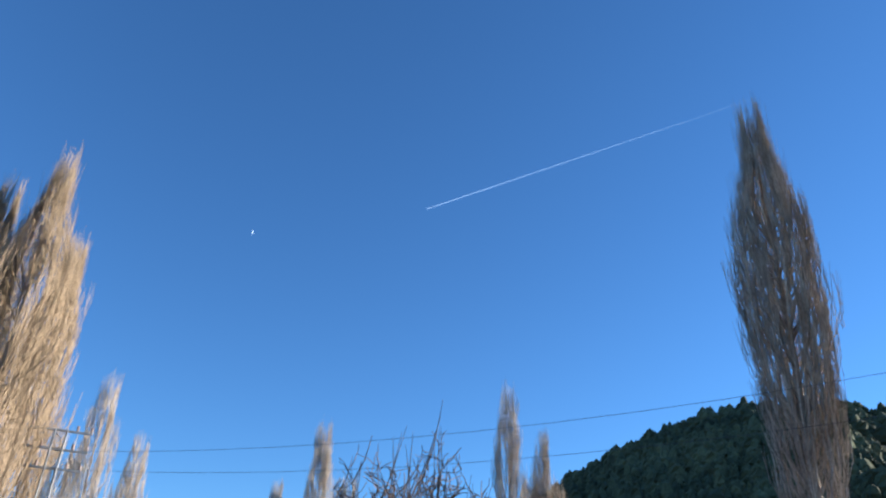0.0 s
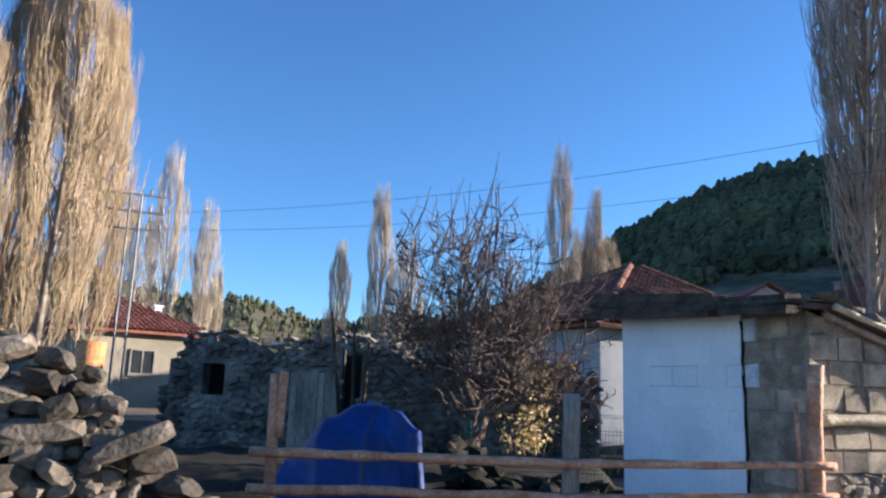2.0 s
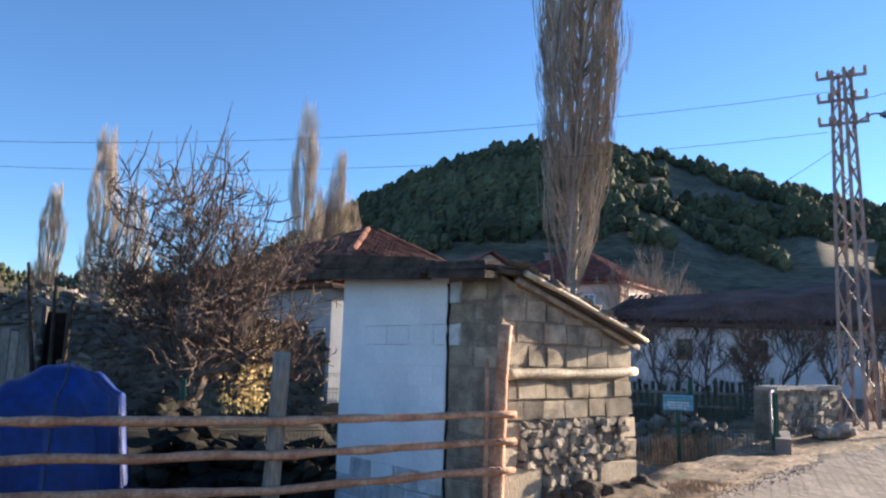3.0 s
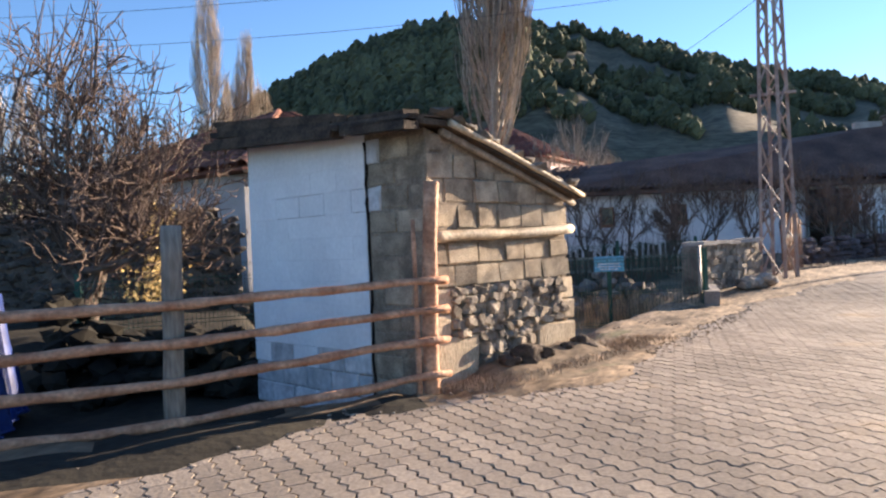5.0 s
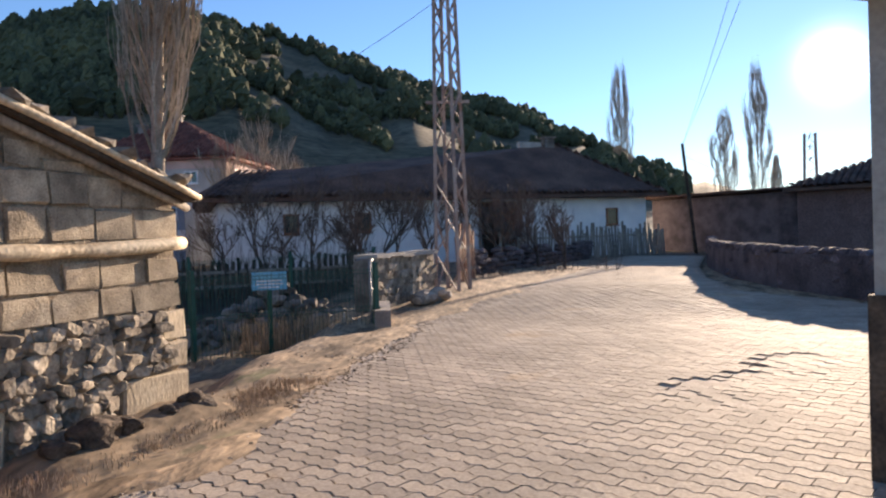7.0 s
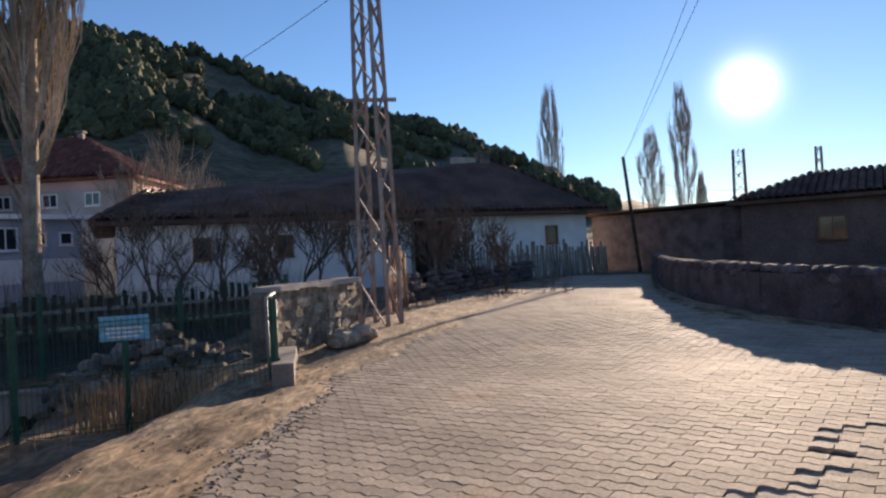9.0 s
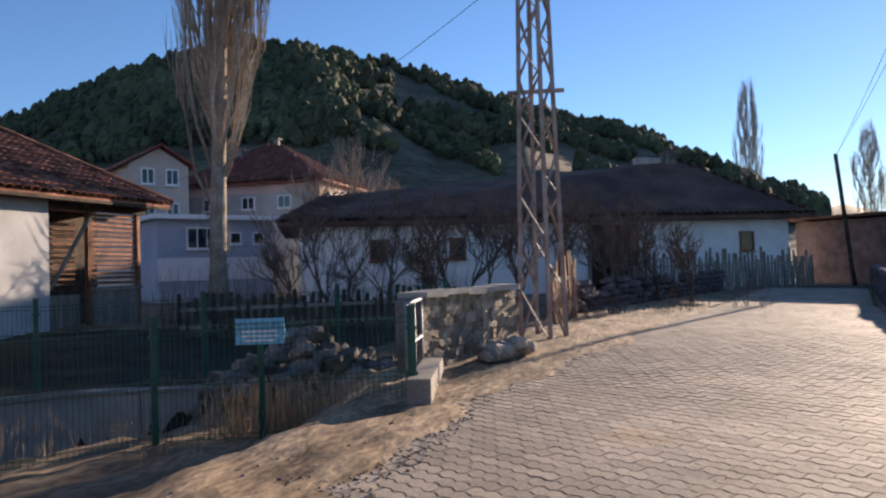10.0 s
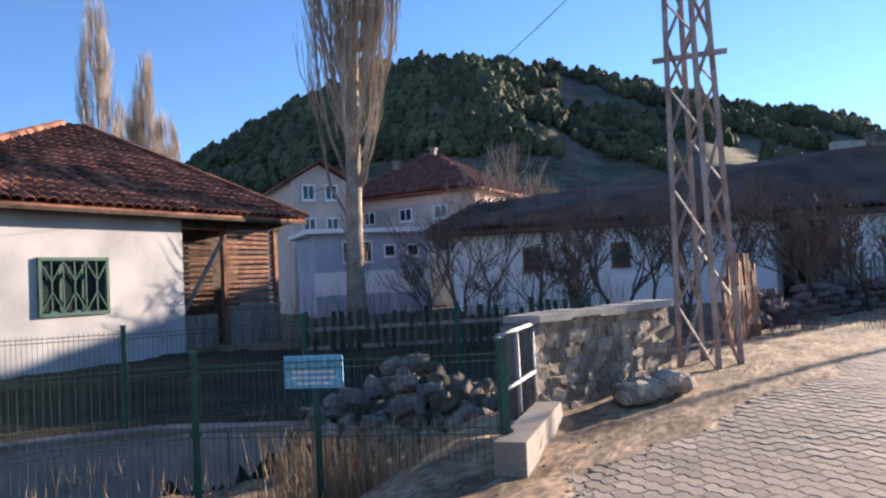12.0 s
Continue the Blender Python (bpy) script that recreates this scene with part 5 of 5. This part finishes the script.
def build_lines():
    lattice("lattice_pylon", PYL, 8.0, 0.54, 0.27, 15, M_STEEL, "rusty steel lattice power pylon beside the lane", arms=((4.05, 0.46), (6.75, 0.5), (7.3, 0.5), (7.85, 0.5)), rot=0.33, turn=-1.05)
    street_lamp()
    lattice("far_pylon", polar(-30.8, 24, 0), 6.9, 0.32, 0.32, 12, M_GALV, "slim steel lattice pylon with three crossarms", arms=((5.8, 0.8), (6.35, 0.85), (6.9, 0.85)), rot=0.5, leg=0.04)
    lattice("far_pylon", polar(69.2, 78, 0), 9.6, 1.2, 0.9, 8, M_STEEL, "distant steel lattice pylon", arms=((7.2, 1.3), (8.4, 1.3), (9.4, 1.2)), rot=0.4, leg=0.15)
    lattice("far_pylon", polar(74.4, 90, 0), 10.5, 0.7, 0.5, 8, M_STEEL, "distant slim steel pylon", arms=((9.0, 0.9), (10.2, 0.9)), rot=0.4, leg=0.13)
    up = polar(60.6, 38)
    single("utility_pole", MB().log((up[0] + 0.4, up[1], -0.2), (up[0] - 0.3, up[1] + 0.2, 5.1), 0.09, 0.07, 9, 7), M_DARKWOOD, "leaning dark wooden utility pole", "pole", smooth=True, at=(up[0] + 0.4, up[1], -0.2))
    top = Vector(PYL)
    runs = []
    for k, (z, l) in enumerate(((6.5, 0.42), (7.45, 0.34))):
        runs.append((top + Vector((-l, 0, z)), Vector(polar(-30.8, 24, 5.8 + 0.5 * k)), 0.7))
    for k in range(2):
        p = Vector((up[0] - 0.3, up[1] + 0.2, 5.0))
        runs.append((p, p.lerp(Vector((16.9 + 0.5 * k, 9.1, 5.7 + 0.1 * k)), 1.45), 0.15))
    runs.append((Vector((up[0] - 0.3, up[1] + 0.2, 4.6)), Vector((25, 10.5, 2.6)), 0.4))
    runs.append((top + Vector((0, 0, 6.3)), Vector((9.6, 23.6, 3.6)), 0.5))
    runs.append((top + Vector((0.3, 0, 7.3)), Vector((9.5, 0.5, 5.4)), 0.3))
    for a, b, s in runs:
        single("wire", MB().tube(sag(a, b, s), [0.006] * 15, 4, False), M_WIRE, "dark overhead electric wire", "wire", "overhead wires", at=(0, 0, 0))


build_lines()


# ---- parapet, railing, kerb, mesh fence, sign ----
def build_parapet():
    a, b = Vector((9.55, 11.75, 0)), Vector((11.85, 12.75, 0))
    F = frame_m((a.x, a.y, 0), (b - a).xy)
    ln = (b - a).length
    w = thing("stone_parapet", (a.x, a.y, -0.2), "rubble stone parapet with a pale cement cap", "parapet")
    core = part("core", MB().box((ln, 0.28, 1.2), F @ T(ln / 2, 0.18, 0.22)), M_MORTAR, w)
    rng = random.Random(31)
    items = []
    kinds = [rock_mesh(300 + k, (ww * 1.25, 0.14, hh * 1.25), 0.35, 2, 0.29) for k, (ww, hh) in enumerate(((0.22, 0.16), (0.16, 0.14), (0.28, 0.15), (0.13, 0.11)))]
    z = -0.3
    while z < 0.8:
        s = 0.05
        while s < ln:
            k = rng.randrange(4)
            items.append((kinds[k], F @ T(s, 0.075 + rng.uniform(-0.02, 0.015), z) @ pose(0, 0, 0, rng.uniform(-15, 15), rng.uniform(-25, 25), rng.uniform(-10, 10))))
            s += (0.2, 0.15, 0.25, 0.13)[k]
        z += 0.135
    pieces("stone", items, core, M_RUBBLE)
    n = 5
    for i in range(n):
        part("cap_slab", MB().box((ln / n - 0.01, 0.46, 0.07), F @ T(ln * (i + 0.5) / n, 0.18, 0.86 + 0.012 * math.sin(i * 2.1)), 0.008), M_CONC, w, "pale cracked cement slab")
    # end pier
    part("pier", MB().box((0.14, 0.3, 0.98), F @ T(-0.04, 0.18, 0.32), 0.02), M_DSTONE, w)


build_parapet()


def build_rail():
    r = thing("railing", (8.73, 10.8, -0.2), "galvanised pipe railing at the culvert", "railing")
    a, b = Vector((8.72, 10.8, 0)), Vector((9.5, 11.74, 0))
    for s in (0.0, 0.5, 1.0):
        p = a.lerp(b, s)
        part("post", MB().tube([p + Vector((0, 0, -0.25)), p + Vector((0, 0, 0.82))], [0.019, 0.019], 8), M_GALV, r, smooth=True)
    for z in (0.82, 0.38):
        part("rail", MB().tube([a + Vector((0, 0, z)), b + Vector((0, 0, z))], [0.019, 0.019], 8), M_GALV, r, smooth=True)
    F = frame_m((8.62, 10.25, 0), (0.62, 0.785))
    k = MB()
    k.box((1.6, 0.24, 0.42), F @ T(0.8, 0.09, -0.08), 0.012)
    single("kerb_block", k, M_CONCD, "worn concrete kerb block below the railing", "kerb", at=(9.2, 11.0, -0.2))
    sacks = thing("stone_heap", (10.9, 12.1, -0.05), "heap of grey stones at the parapet foot", "stones")
    rng = random.Random(5)
    items = []
    for q in range(26):
        x = rng.uniform(-0.6, 0.6)
        p = Vector((10.95, 12.0, 0)) + Vector((0.9, 0.43, 0)) * x + Vector((0.43, -0.9, 0)) * rng.uniform(-0.05, 0.22)
        items.append((rock_mesh(400 + q, (rng.uniform(0.2, 0.34), 0.22, 0.16), 0.2, 2), Matrix.Translation((p.x, p.y, -0.03 + rng.uniform(0, 0.22) * (1 - abs(x)))) @ pose(0, 0, 0, rng.uniform(-20, 20), rng.uniform(-20, 20), rng.uniform(0, 360))))
    pieces("stone", items, sacks, M_STONE)


build_rail()


def mesh_run(a, b, h0a, h0b, height, first=0, group="green mesh fences"):
    """Welded wire panels between posts from a to b."""
    a, b = Vector((*a, 0)), Vector((*b, 0))
    n = max(1, round((b - a).length / 2.3))
    f = thing("mesh_fence", (a.x, a.y, h0a), "green welded mesh fence on square posts", "fence", group)
    for i in range(first, n + 1):
        p = a.lerp(b, i / n)
        z = h0a + (h0b - h0a) * i / n
        post = part("post", MB().box((0.06, 0.06, height + 0.1), T(p.x, p.y, z + height / 2)), M_GREEN, f)
        part("cap", MB().box((0.07, 0.07, 0.02), T(p.x, p.y, z + height + 0.062)), M_GREEN, post)
        for c in (0.15, 0.52, 0.88):
            part("clamp", MB().box((0.09, 0.08, 0.03), T(p.x, p.y, z + height * c)), M_GREEN, post)
    for i in range(n):
        p, q = a.lerp(b, i / n), a.lerp(b, (i + 1) / n)
        z0, z1 = h0a + (h0b - h0a) * i / n, h0a + (h0b - h0a) * (i + 1) / n
        mb = MB()
        m = int((q - p).length / 0.055)
        for k in range(1, m):
            s = p.lerp(q, k / m)
            zz = z0 + (z1 - z0) * k / m
            mb.beam(s + Vector((0, 0, zz + 0.06)), s + Vector((0, 0, zz + height)), 0.0045, 0.0045)
        for c in (0.06, 0.1, 0.5, 0.54, 0.93, 0.97):
            mb.beam(p + Vector((0, 0, z0 + height * c)), q + Vector((0, 0, z1 + height * c)), 0.008, 0.008)
        tagged(part("panel", mb, M_GREEN, f, fix=False), kind="stuff")


mesh_run((6.53, 12.1), (-0.6, 10.6), -0.55, -0.45, 1.27)
mesh_run((6.53, 12.1), (8.64, 10.57), -0.55, -0.5, 1.25, 1)
mesh_run((5.78, 15.6), (-1.2, 15.1), -0.36, -0.3, 1.22)
mesh_run((5.78, 15.6), (12.5, 15.6), -0.36, -0.3, 1.2, 1)


def build_stream_wall():
    w = thing("retaining_wall", (5, 15.4, -1.3), "stained concrete retaining wall along the stream", "wall")
    xs = [1.2, 3.1, 5.0, 6.2, 7.0, 7.8]
    for a, b in zip(xs, xs[1:]):
        p, q = Vector((a, stream_wall(a) + 0.1, 0)), Vector((b, stream_wall(b) + 0.1, 0))
        c = part("panel", MB().beam(p + Vector((0, 0, -0.95)), q - (q - p).normalized() * 0.015 + Vector((0, 0, -0.95)), 0.2, 1.1, 0.004), M_CONC, w)
        part("coping", MB().beam(p + Vector((0, 0, -0.375)), q - (q - p).normalized() * 0.01 + Vector((0, 0, -0.375)), 0.28, 0.05, 0.004), M_CONCD, c)


build_stream_wall()


def build_sign():
    s = thing("sign", (7.42, 11.55, -0.5), "small blue and white notice board on a green post", "sign")
    F = frame_m((7.42, 11.5, 0.60), (0.83, -0.56))
    part("post", MB().box((0.05, 0.05, 1.05), T(7.44, 11.54, 0.02)), M_GREEN, s)
    b = part("board", MB().box((0.50, 0.015, 0.26), F), M_SIGN, s, "pale blue printed board")
    part("header", MB().box((0.49, 0.004, 0.09), F @ T(0, -0.011, 0.08)), M_SIGN, b)
    for z, w in ((0.0, 0.36), (-0.045, 0.40), (-0.09, 0.30)):
        part("text_bar", MB().box((w, 0.004, 0.018), F @ T(0, -0.011, z)), M_SIGNW, b)


build_sign()


def build_rubble():
    heap = thing("rubble_heap", (9.0, 14.1, -0.5), "heap of grey rubble stones behind the mesh fence", "rubble")
    rng = random.Random(77)
    items = []
    kinds = [rock_mesh(500 + k, (0.26, 0.21, 0.15), 0.25, 2) for k in range(6)]
    for k in range(240):
        a, d = rng.uniform(0, 6.3), rng.uniform(0, 1) ** 0.6
        x, y = 9.0 + 1.5 * d * math.cos(a), 14.1 + 0.9 * d * math.sin(a)
        items.append((rng.choice(kinds), T(x, y, ground_z(x, y) + 0.03 + rng.uniform(0, 0.85) * (1 - d * 0.85)) @ pose(0, 0, 0, rng.uniform(-30, 30), rng.uniform(-30, 30), rng.uniform(0, 360))))
    pieces("stone", items, heap, M_DSTONE)


build_rubble()
tufts("dry_weeds", [(7.35 + 0.12 * k, 12.0 - 0.09 * k, -0.55, 0.38) for k in range(12)], 60, 0.62, 0.006, M_DRY, "dry brown weeds on the slope below the kerb", "weeds", seed=8)



def scatter(name, n, size, material, label, category, spot, seed, flat=0.6):
    """Loose bits strewn over the ground."""
    rng = random.Random(seed)
    mb = MB()
    kinds = [rock_mesh(seed + k, (1, 1, flat), 0.3) for k in range(4)]
    for _ in range(n):
        x, y = spot(rng)
        s = size * rng.uniform(0.4, 1.6)
        m = T(x, y, ground_z(x, y) + s * 0.15) @ pose(0, 0, 0, rng.uniform(-25, 25), rng.uniform(-25, 25), rng.uniform(0, 360)) @ Matrix.Diagonal((s, s * rng.uniform(0.6, 1), s, 1))
        me = rng.choice(kinds)
        mb.add([m @ v.co for v in me.vertices], [tuple(q.vertices) for q in me.polygons])
    me = mb.mesh(name)
    me.materials.append(material)
    return tagged(new(name, me), label, category, kind="stuff")


def along(line, lo, hi):
    def spot(rng):
        while True:
            k = rng.randrange(len(line) - 1)
            (ax, ay), (bx, by) = line[k], line[k + 1]
            s = rng.random()
            x, y = ax + (bx - ax) * s, ay + (by - ay) * s
            ln = math.hypot(bx - ax, by - ay)
            o = rng.uniform(lo, hi)
            x, y = x - (by - ay) / ln * o, y + (bx - ax) / ln * o
            if -3 < x < 15:
                return x, y
    return spot


scatter("edge_pebbles", 900, 0.022, M_STONE, "loose pebbles and crumbs on the dirt verge", "pebbles", along(LEFT[1:14], -0.25, 0.9), 41)
scatter("soil_clods", 1300, 0.02, M_EARTH, "dark soil clods on the verge", "soil", along([(2.9, 6.3), (4.6, 7.2), (7.0, 8.9), (8.6, 10.2)], -0.55, 0.3), 42)
scatter("road_litter", 110, 0.02, M_DRY, "dry leaves and dung crumbs on the pavers", "litter", along(LEFT[1:13], -3.5, -0.2), 43, 0.25)
tufts("verge_grass", [(2.65 + 0.11 * k, 6.27 + 0.058 * k - 0.13 * (k % 3), -0.07, 0.2) for k in range(27)], 90, 0.05, 0.003, M_DRY, "short dry grass along the shed foot", "grass", seed=15)
tufts("park_weeds", [(random.Random(k).uniform(2.5, 9), random.Random(k + 50).uniform(11.2, 16), -0.5, 0.5) for k in range(14)], 22, 0.24, 0.004, M_DRY, "withered weeds on the low ground", "weeds", seed=16)
tufts("brush", [(9.5 + 0.55 * k, 17.0 + 0.35 * (k % 4) - 0.12 * k * (k > 9), -0.3, 0.5) for k in range(22)], 20, 0.9, 0.006, M_DTWIG, "low dark brush before the white barn", "brush", seed=17)
tufts("yard_brush", [(8.8 + 0.42 * k, 21.6 - 0.14 * k + 0.5 * (k % 3), -0.25, 0.6) for k in range(17)], 34, 1.5, 0.007, M_DTWIG, "dark leafless brush behind the picket fence", "brush", seed=23)
tufts("pylon_grass", [(12.75, 12.8, -0.05, 0.45)], 90, 0.09, 0.003, M_GRASS, "green grass at the pylon foot", "grass", seed=18)


def clods():
    """Large lumps of earth at the shed foot."""
    for k, (x, s) in enumerate(((0.72, 0.12), (0.98, 0.19), (1.22, 0.13), (1.62, 0.11), (1.9, 0.16))):
        q = SH @ Vector((x, -0.22, 0))
        me = rock_mesh(900 + k, (s * 1.3, s, s * 0.8), 0.45, 3, 0.5)
        me.materials.append(M_CLOD)
        ob = new("earth_lump", me)
        ob.location = (q.x, q.y, ground_z(q.x, q.y) + s * 0.25)
        tagged(ob, "dark lump of earth at the shed foot", "soil", "earth lumps")


clods()

# picket fences
def pickets(a, b, n, h, label, seed, z=-0.1, wood=M_GREYWOOD):
    rng = random.Random(seed)
    f = thing("picket_fence", (*a, z), label, "fence")
    for i in range(n):
        s = i / (n - 1)
        x, y = a[0] + (b[0] - a[0]) * s, a[1] + (b[1] - a[1]) * s
        k = h * rng.uniform(0.8, 1.15)
        part("picket", MB().box((0.11, 0.05, k), frame_m((x, y, z + k / 2), (b[0] - a[0], b[1] - a[1])) @ pose(0, 0, 0, rng.uniform(-3, 3), rng.uniform(-5, 5), 0), 0.01, 0.2), wood, f)
    for c in (0.3, 0.7):
        part("rail", MB().beam((a[0], a[1], z + h * c), (b[0], b[1], z + h * c), 0.05, 0.08), M_GREYWOOD, f)


pickets((24.5, 22.5), (33.2, 20.0), 60, 1.5, "weathered split picket fence before the barn", 3)
pickets((8.9, 20.6), (14.8, 18.6), 36, 0.95, "dark weathered pickets below the far houses", 6, -0.25, M_DARKWOOD)
pickets((14.6, 14.95), (15.9, 15.65), 18, 1.4, "leaning rough brown stakes behind the pylon", 4, -0.1, M_BROWNWOOD)

for k, (az, d, h, st) in enumerate(((21.5, 20, 3.6, 1), (25.5, 17, 4.4, 2), (29.5, 21, 4.2, 1), (31.5, 16, 3.4, 2), (35, 20, 4.6, 2), (39.5, 17, 3.8, 1), (43, 21, 4.6, 1), (47.5, 20, 4.4, 2), (50.5, 22, 3.8, 1), (53, 21, 3.2, 1), (37.3, 22, 4.4, 1), (49.0, 24, 4.6, 2))):
    p = (5.3 + d * math.sin(radians(az)), 4.7 + d * math.cos(radians(az)), -0.12)
    bare_tree("bare_shrub", p, h, 90 + k, "dark leafless shrub before the white barn wall", M_DTWIG, 0.75, 4, 0.06, 0, "yard shrubs", 0.45, 0.008, st, 0.32)


for k, (az, d, h) in enumerate(((24.5, 38, 8.0), (27.5, 36, 8.6), (30, 39, 7.6))):
    p = (6.4 + d * math.sin(radians(az)), 5.7 + d * math.cos(radians(az)), -0.12)
    bare_tree("bare_tree", p, h, 140 + k, "pale leafless tree behind the barn", M_TWIG, 0.42, 4, 0.09, 0, "yard trees", 0.3, 0.012, 1, 0.36)


# ---- sky marks ----
def build_sky_marks():
    d = lambda az, el, r: Vector((math.sin(radians(az)) * math.cos(radians(el)), math.cos(radians(az)) * math.cos(radians(el)), math.sin(radians(el)))) * r
    mb = MB()
    a, b = d(-5.1, 32.8, 2500), d(25.4, 38.6, 2500)
    n = 12
    pts = [a.lerp(b, i / n) for i in range(n + 1)]
    mb.tube(pts, [1.5 - 1.35 * i / n for i in range(n + 1)], 5)
    single("vapour_trail", mb, glow("vapour", (0.62, 0.76, 0.95), 0.4, 0.72), "thin white vapour trail across the blue sky", "sky", kind="structure")
    mb = MB()
    mb.tube([d(-20.5, 29.12, 2500), d(-20.45, 29.3, 2500), d(-20.5, 29.48, 2500)], [0.6, 2.2, 0.6], 6)
    single("day_moon", mb, glow("moonlight", (0.75, 0.84, 0.95), 0.4, 0.45), "pale sliver of day moon", "moon", kind="structure")


build_sky_marks()


def build_sun():
    """The sun with its glare painted round it: brightest in the middle, clear at its rim, so that its light passes."""
    m = bpy.data.materials.new("sun_glare")
    m.use_nodes = True
    n, ln = m.node_tree.nodes, m.node_tree.links
    n.remove(n["Principled BSDF"])
    co, dist = n.new("ShaderNodeTexCoord"), n.new("ShaderNodeVectorMath")
    dist.operation = "LENGTH"
    fall, power = n.new("ShaderNodeMapRange"), n.new("ShaderNodeMath")
    # emission fades outwards to imitate the halo of glare
    fall.inputs[1].default_value, fall.inputs[2].default_value, fall.inputs[3].default_value, fall.inputs[4].default_value = 230, 0, 0, 1
    power.operation = "POWER"
    power.inputs[1].default_value = 5.0
    light, clear, both = n.new("ShaderNodeEmission"), n.new("ShaderNodeBsdfTransparent"), n.new("ShaderNodeAddShader")
    light.inputs[0].default_value = (1.0, 0.97, 0.92, 1)
    mul = n.new("ShaderNodeMath")
    mul.operation = "MULTIPLY"
    mul.inputs[1].default_value = 2.2
    ln.new(co.outputs["Object"], dist.inputs[0])
    ln.new(dist.outputs["Value"], fall.inputs[0])
    ln.new(fall.outputs[0], power.inputs[0])
    ln.new(power.outputs[0], mul.inputs[0])
    ln.new(mul.outputs[0], light.inputs[1])
    ln.new(light.outputs[0], both.inputs[0])
    ln.new(clear.outputs[0], both.inputs[1])
    ln.new(both.outputs[0], n["Material Output"].inputs[0])
    mb = MB()
    mb.v = [(230 * math.cos(2 * math.pi * i / 48), 230 * math.sin(2 * math.pi * i / 48), 0.0) for i in range(48)]
    mb.f = [tuple(range(48))]
    me = mb.mesh("sun_disc")
    me.materials.append(m)
    ob = new("sun_disc", me)
    ob.matrix_world = look(sun_way * 2400, (0, 0, 0))
    tagged(ob, "low white winter sun with its glare painted round it", "sun", kind="structure")


build_sun()


# ---- road of interlocking pavers ----
RIGHT = [(34, 18.4), (22.8, 12.9), (18.3, 10.4), (15.5, 8.4), (14.0, 4.0), (6.5, -3.5), (-8, -3.5)]


def inside(x, y, poly):
    c = False
    for (ax, ay), (bx, by) in zip(poly, poly[1:] + poly[:1]):
        if (ay > y) != (by > y) and x < (bx - ax) * (y - ay) / (by - ay) + ax:
            c = not c
    return c


def build_road():
    road = thing("road", (4, 4, -0.12), "lane of worn interlocking concrete pavers", "road", kind="structure")
    bed = MB()
    poly = LEFT + RIGHT
    # sand bed, cut in strips so that it follows the ground
    xs = [-8 + 0.5 * i for i in range(85)]
    for x0, x1 in zip(xs, xs[1:]):
        for j in range(60):
            y0, y1 = -3.5 + 0.45 * j, -3.05 + 0.45 * j
            if inside((x0 + x1) / 2, (y0 + y1) / 2, poly):
                low = 0.028 if 6.3 < x0 < 9.6 and 3.9 < y0 < 5.2 else 0.012
                bed.add([(x, y, ground_z(x, y) - low) for x, y in ((x0, y0), (x1, y0), (x1, y1), (x0, y1))], [(0, 1, 2, 3)])
    part("sand_bed", bed, M_JOINT, road, "brown sand in the joints", fix=False)
    c, w = Vector((0.131, -0.991, 0)).normalized(), Vector((0.991, 0.131, 0)).normalized()
    pl, pw = 0.26, 0.129
    mb = MB()
    a, b, k = pl / 2 - 0.0015, pw / 2 - 0.004, 0.016
    side = [(-a, 0.0), (-a * 0.75, k), (-a * 0.25, -k), (a * 0.25, k), (a * 0.75, -k), (a, 0.0)]
    out = [(x, b + d) for x, d in side] + [(x, -b + d) for x, d in reversed(side)]
    n = len(out)
    mb.add([(x, y, -0.025) for x, y in out] + [(x * 0.985, y * 0.94, 0.008) for x, y in out], [tuple(range(n, 2 * n))] + [(i, (i + 1) % n, n + (i + 1) % n, n + i) for i in range(n)])
    me = mb.mesh("paver")
    recalc(me)
    R = Matrix((c, w, Vector((0, 0, 1)))).transposed().to_4x4()
    if R.determinant() < 0:
        R = Matrix((c, -w, Vector((0, 0, 1)))).transposed().to_4x4()
    rng = random.Random(2)
    items = []
    for i in range(-60, 270):
        for j in range(-130, 130):
            p = w * (i * pw) + c * ((j + 0.5 * (i % 2)) * pl) + Vector((1.0, 3.0, 0))
            if p.x > 31 or p.x < -3.5 or p.y < -1.5 or not inside(p.x, p.y, poly):
                continue
            z = ground_z(p.x, p.y) - 0.007 + 0.004 * noise.noise((p.x * 0.8, p.y * 0.8, 5)) + rng.uniform(-0.0012, 0.0015)
            tilt = 0.9
            # the sunken break across the lane, with a settled patch before it
            gap = 5.08 + 0.11 * math.sin(p.x * 4.3) - p.y
            if 7.15 < p.x < 9.4 and -0.05 < gap < 0.09:
                z, tilt = z - 0.014, 2.0
                if rng.random() < 0.08:
                    continue
            elif 6.9 < p.x < 9.6 and 0 < gap < 0.8:
                z, tilt = z - 0.010 * ss(0.8, 0.1, gap), 1.8
            items.append((me, Matrix.Translation((p.x, p.y, z)) @ R @ pose(0, 0, 0, rng.uniform(-tilt, tilt), rng.uniform(-tilt, tilt), rng.uniform(-1, 1))))
    pieces("paver", items, road, M_PAVER, near=(2.8, 5.0), limit=300, rest="pavers")


build_road()
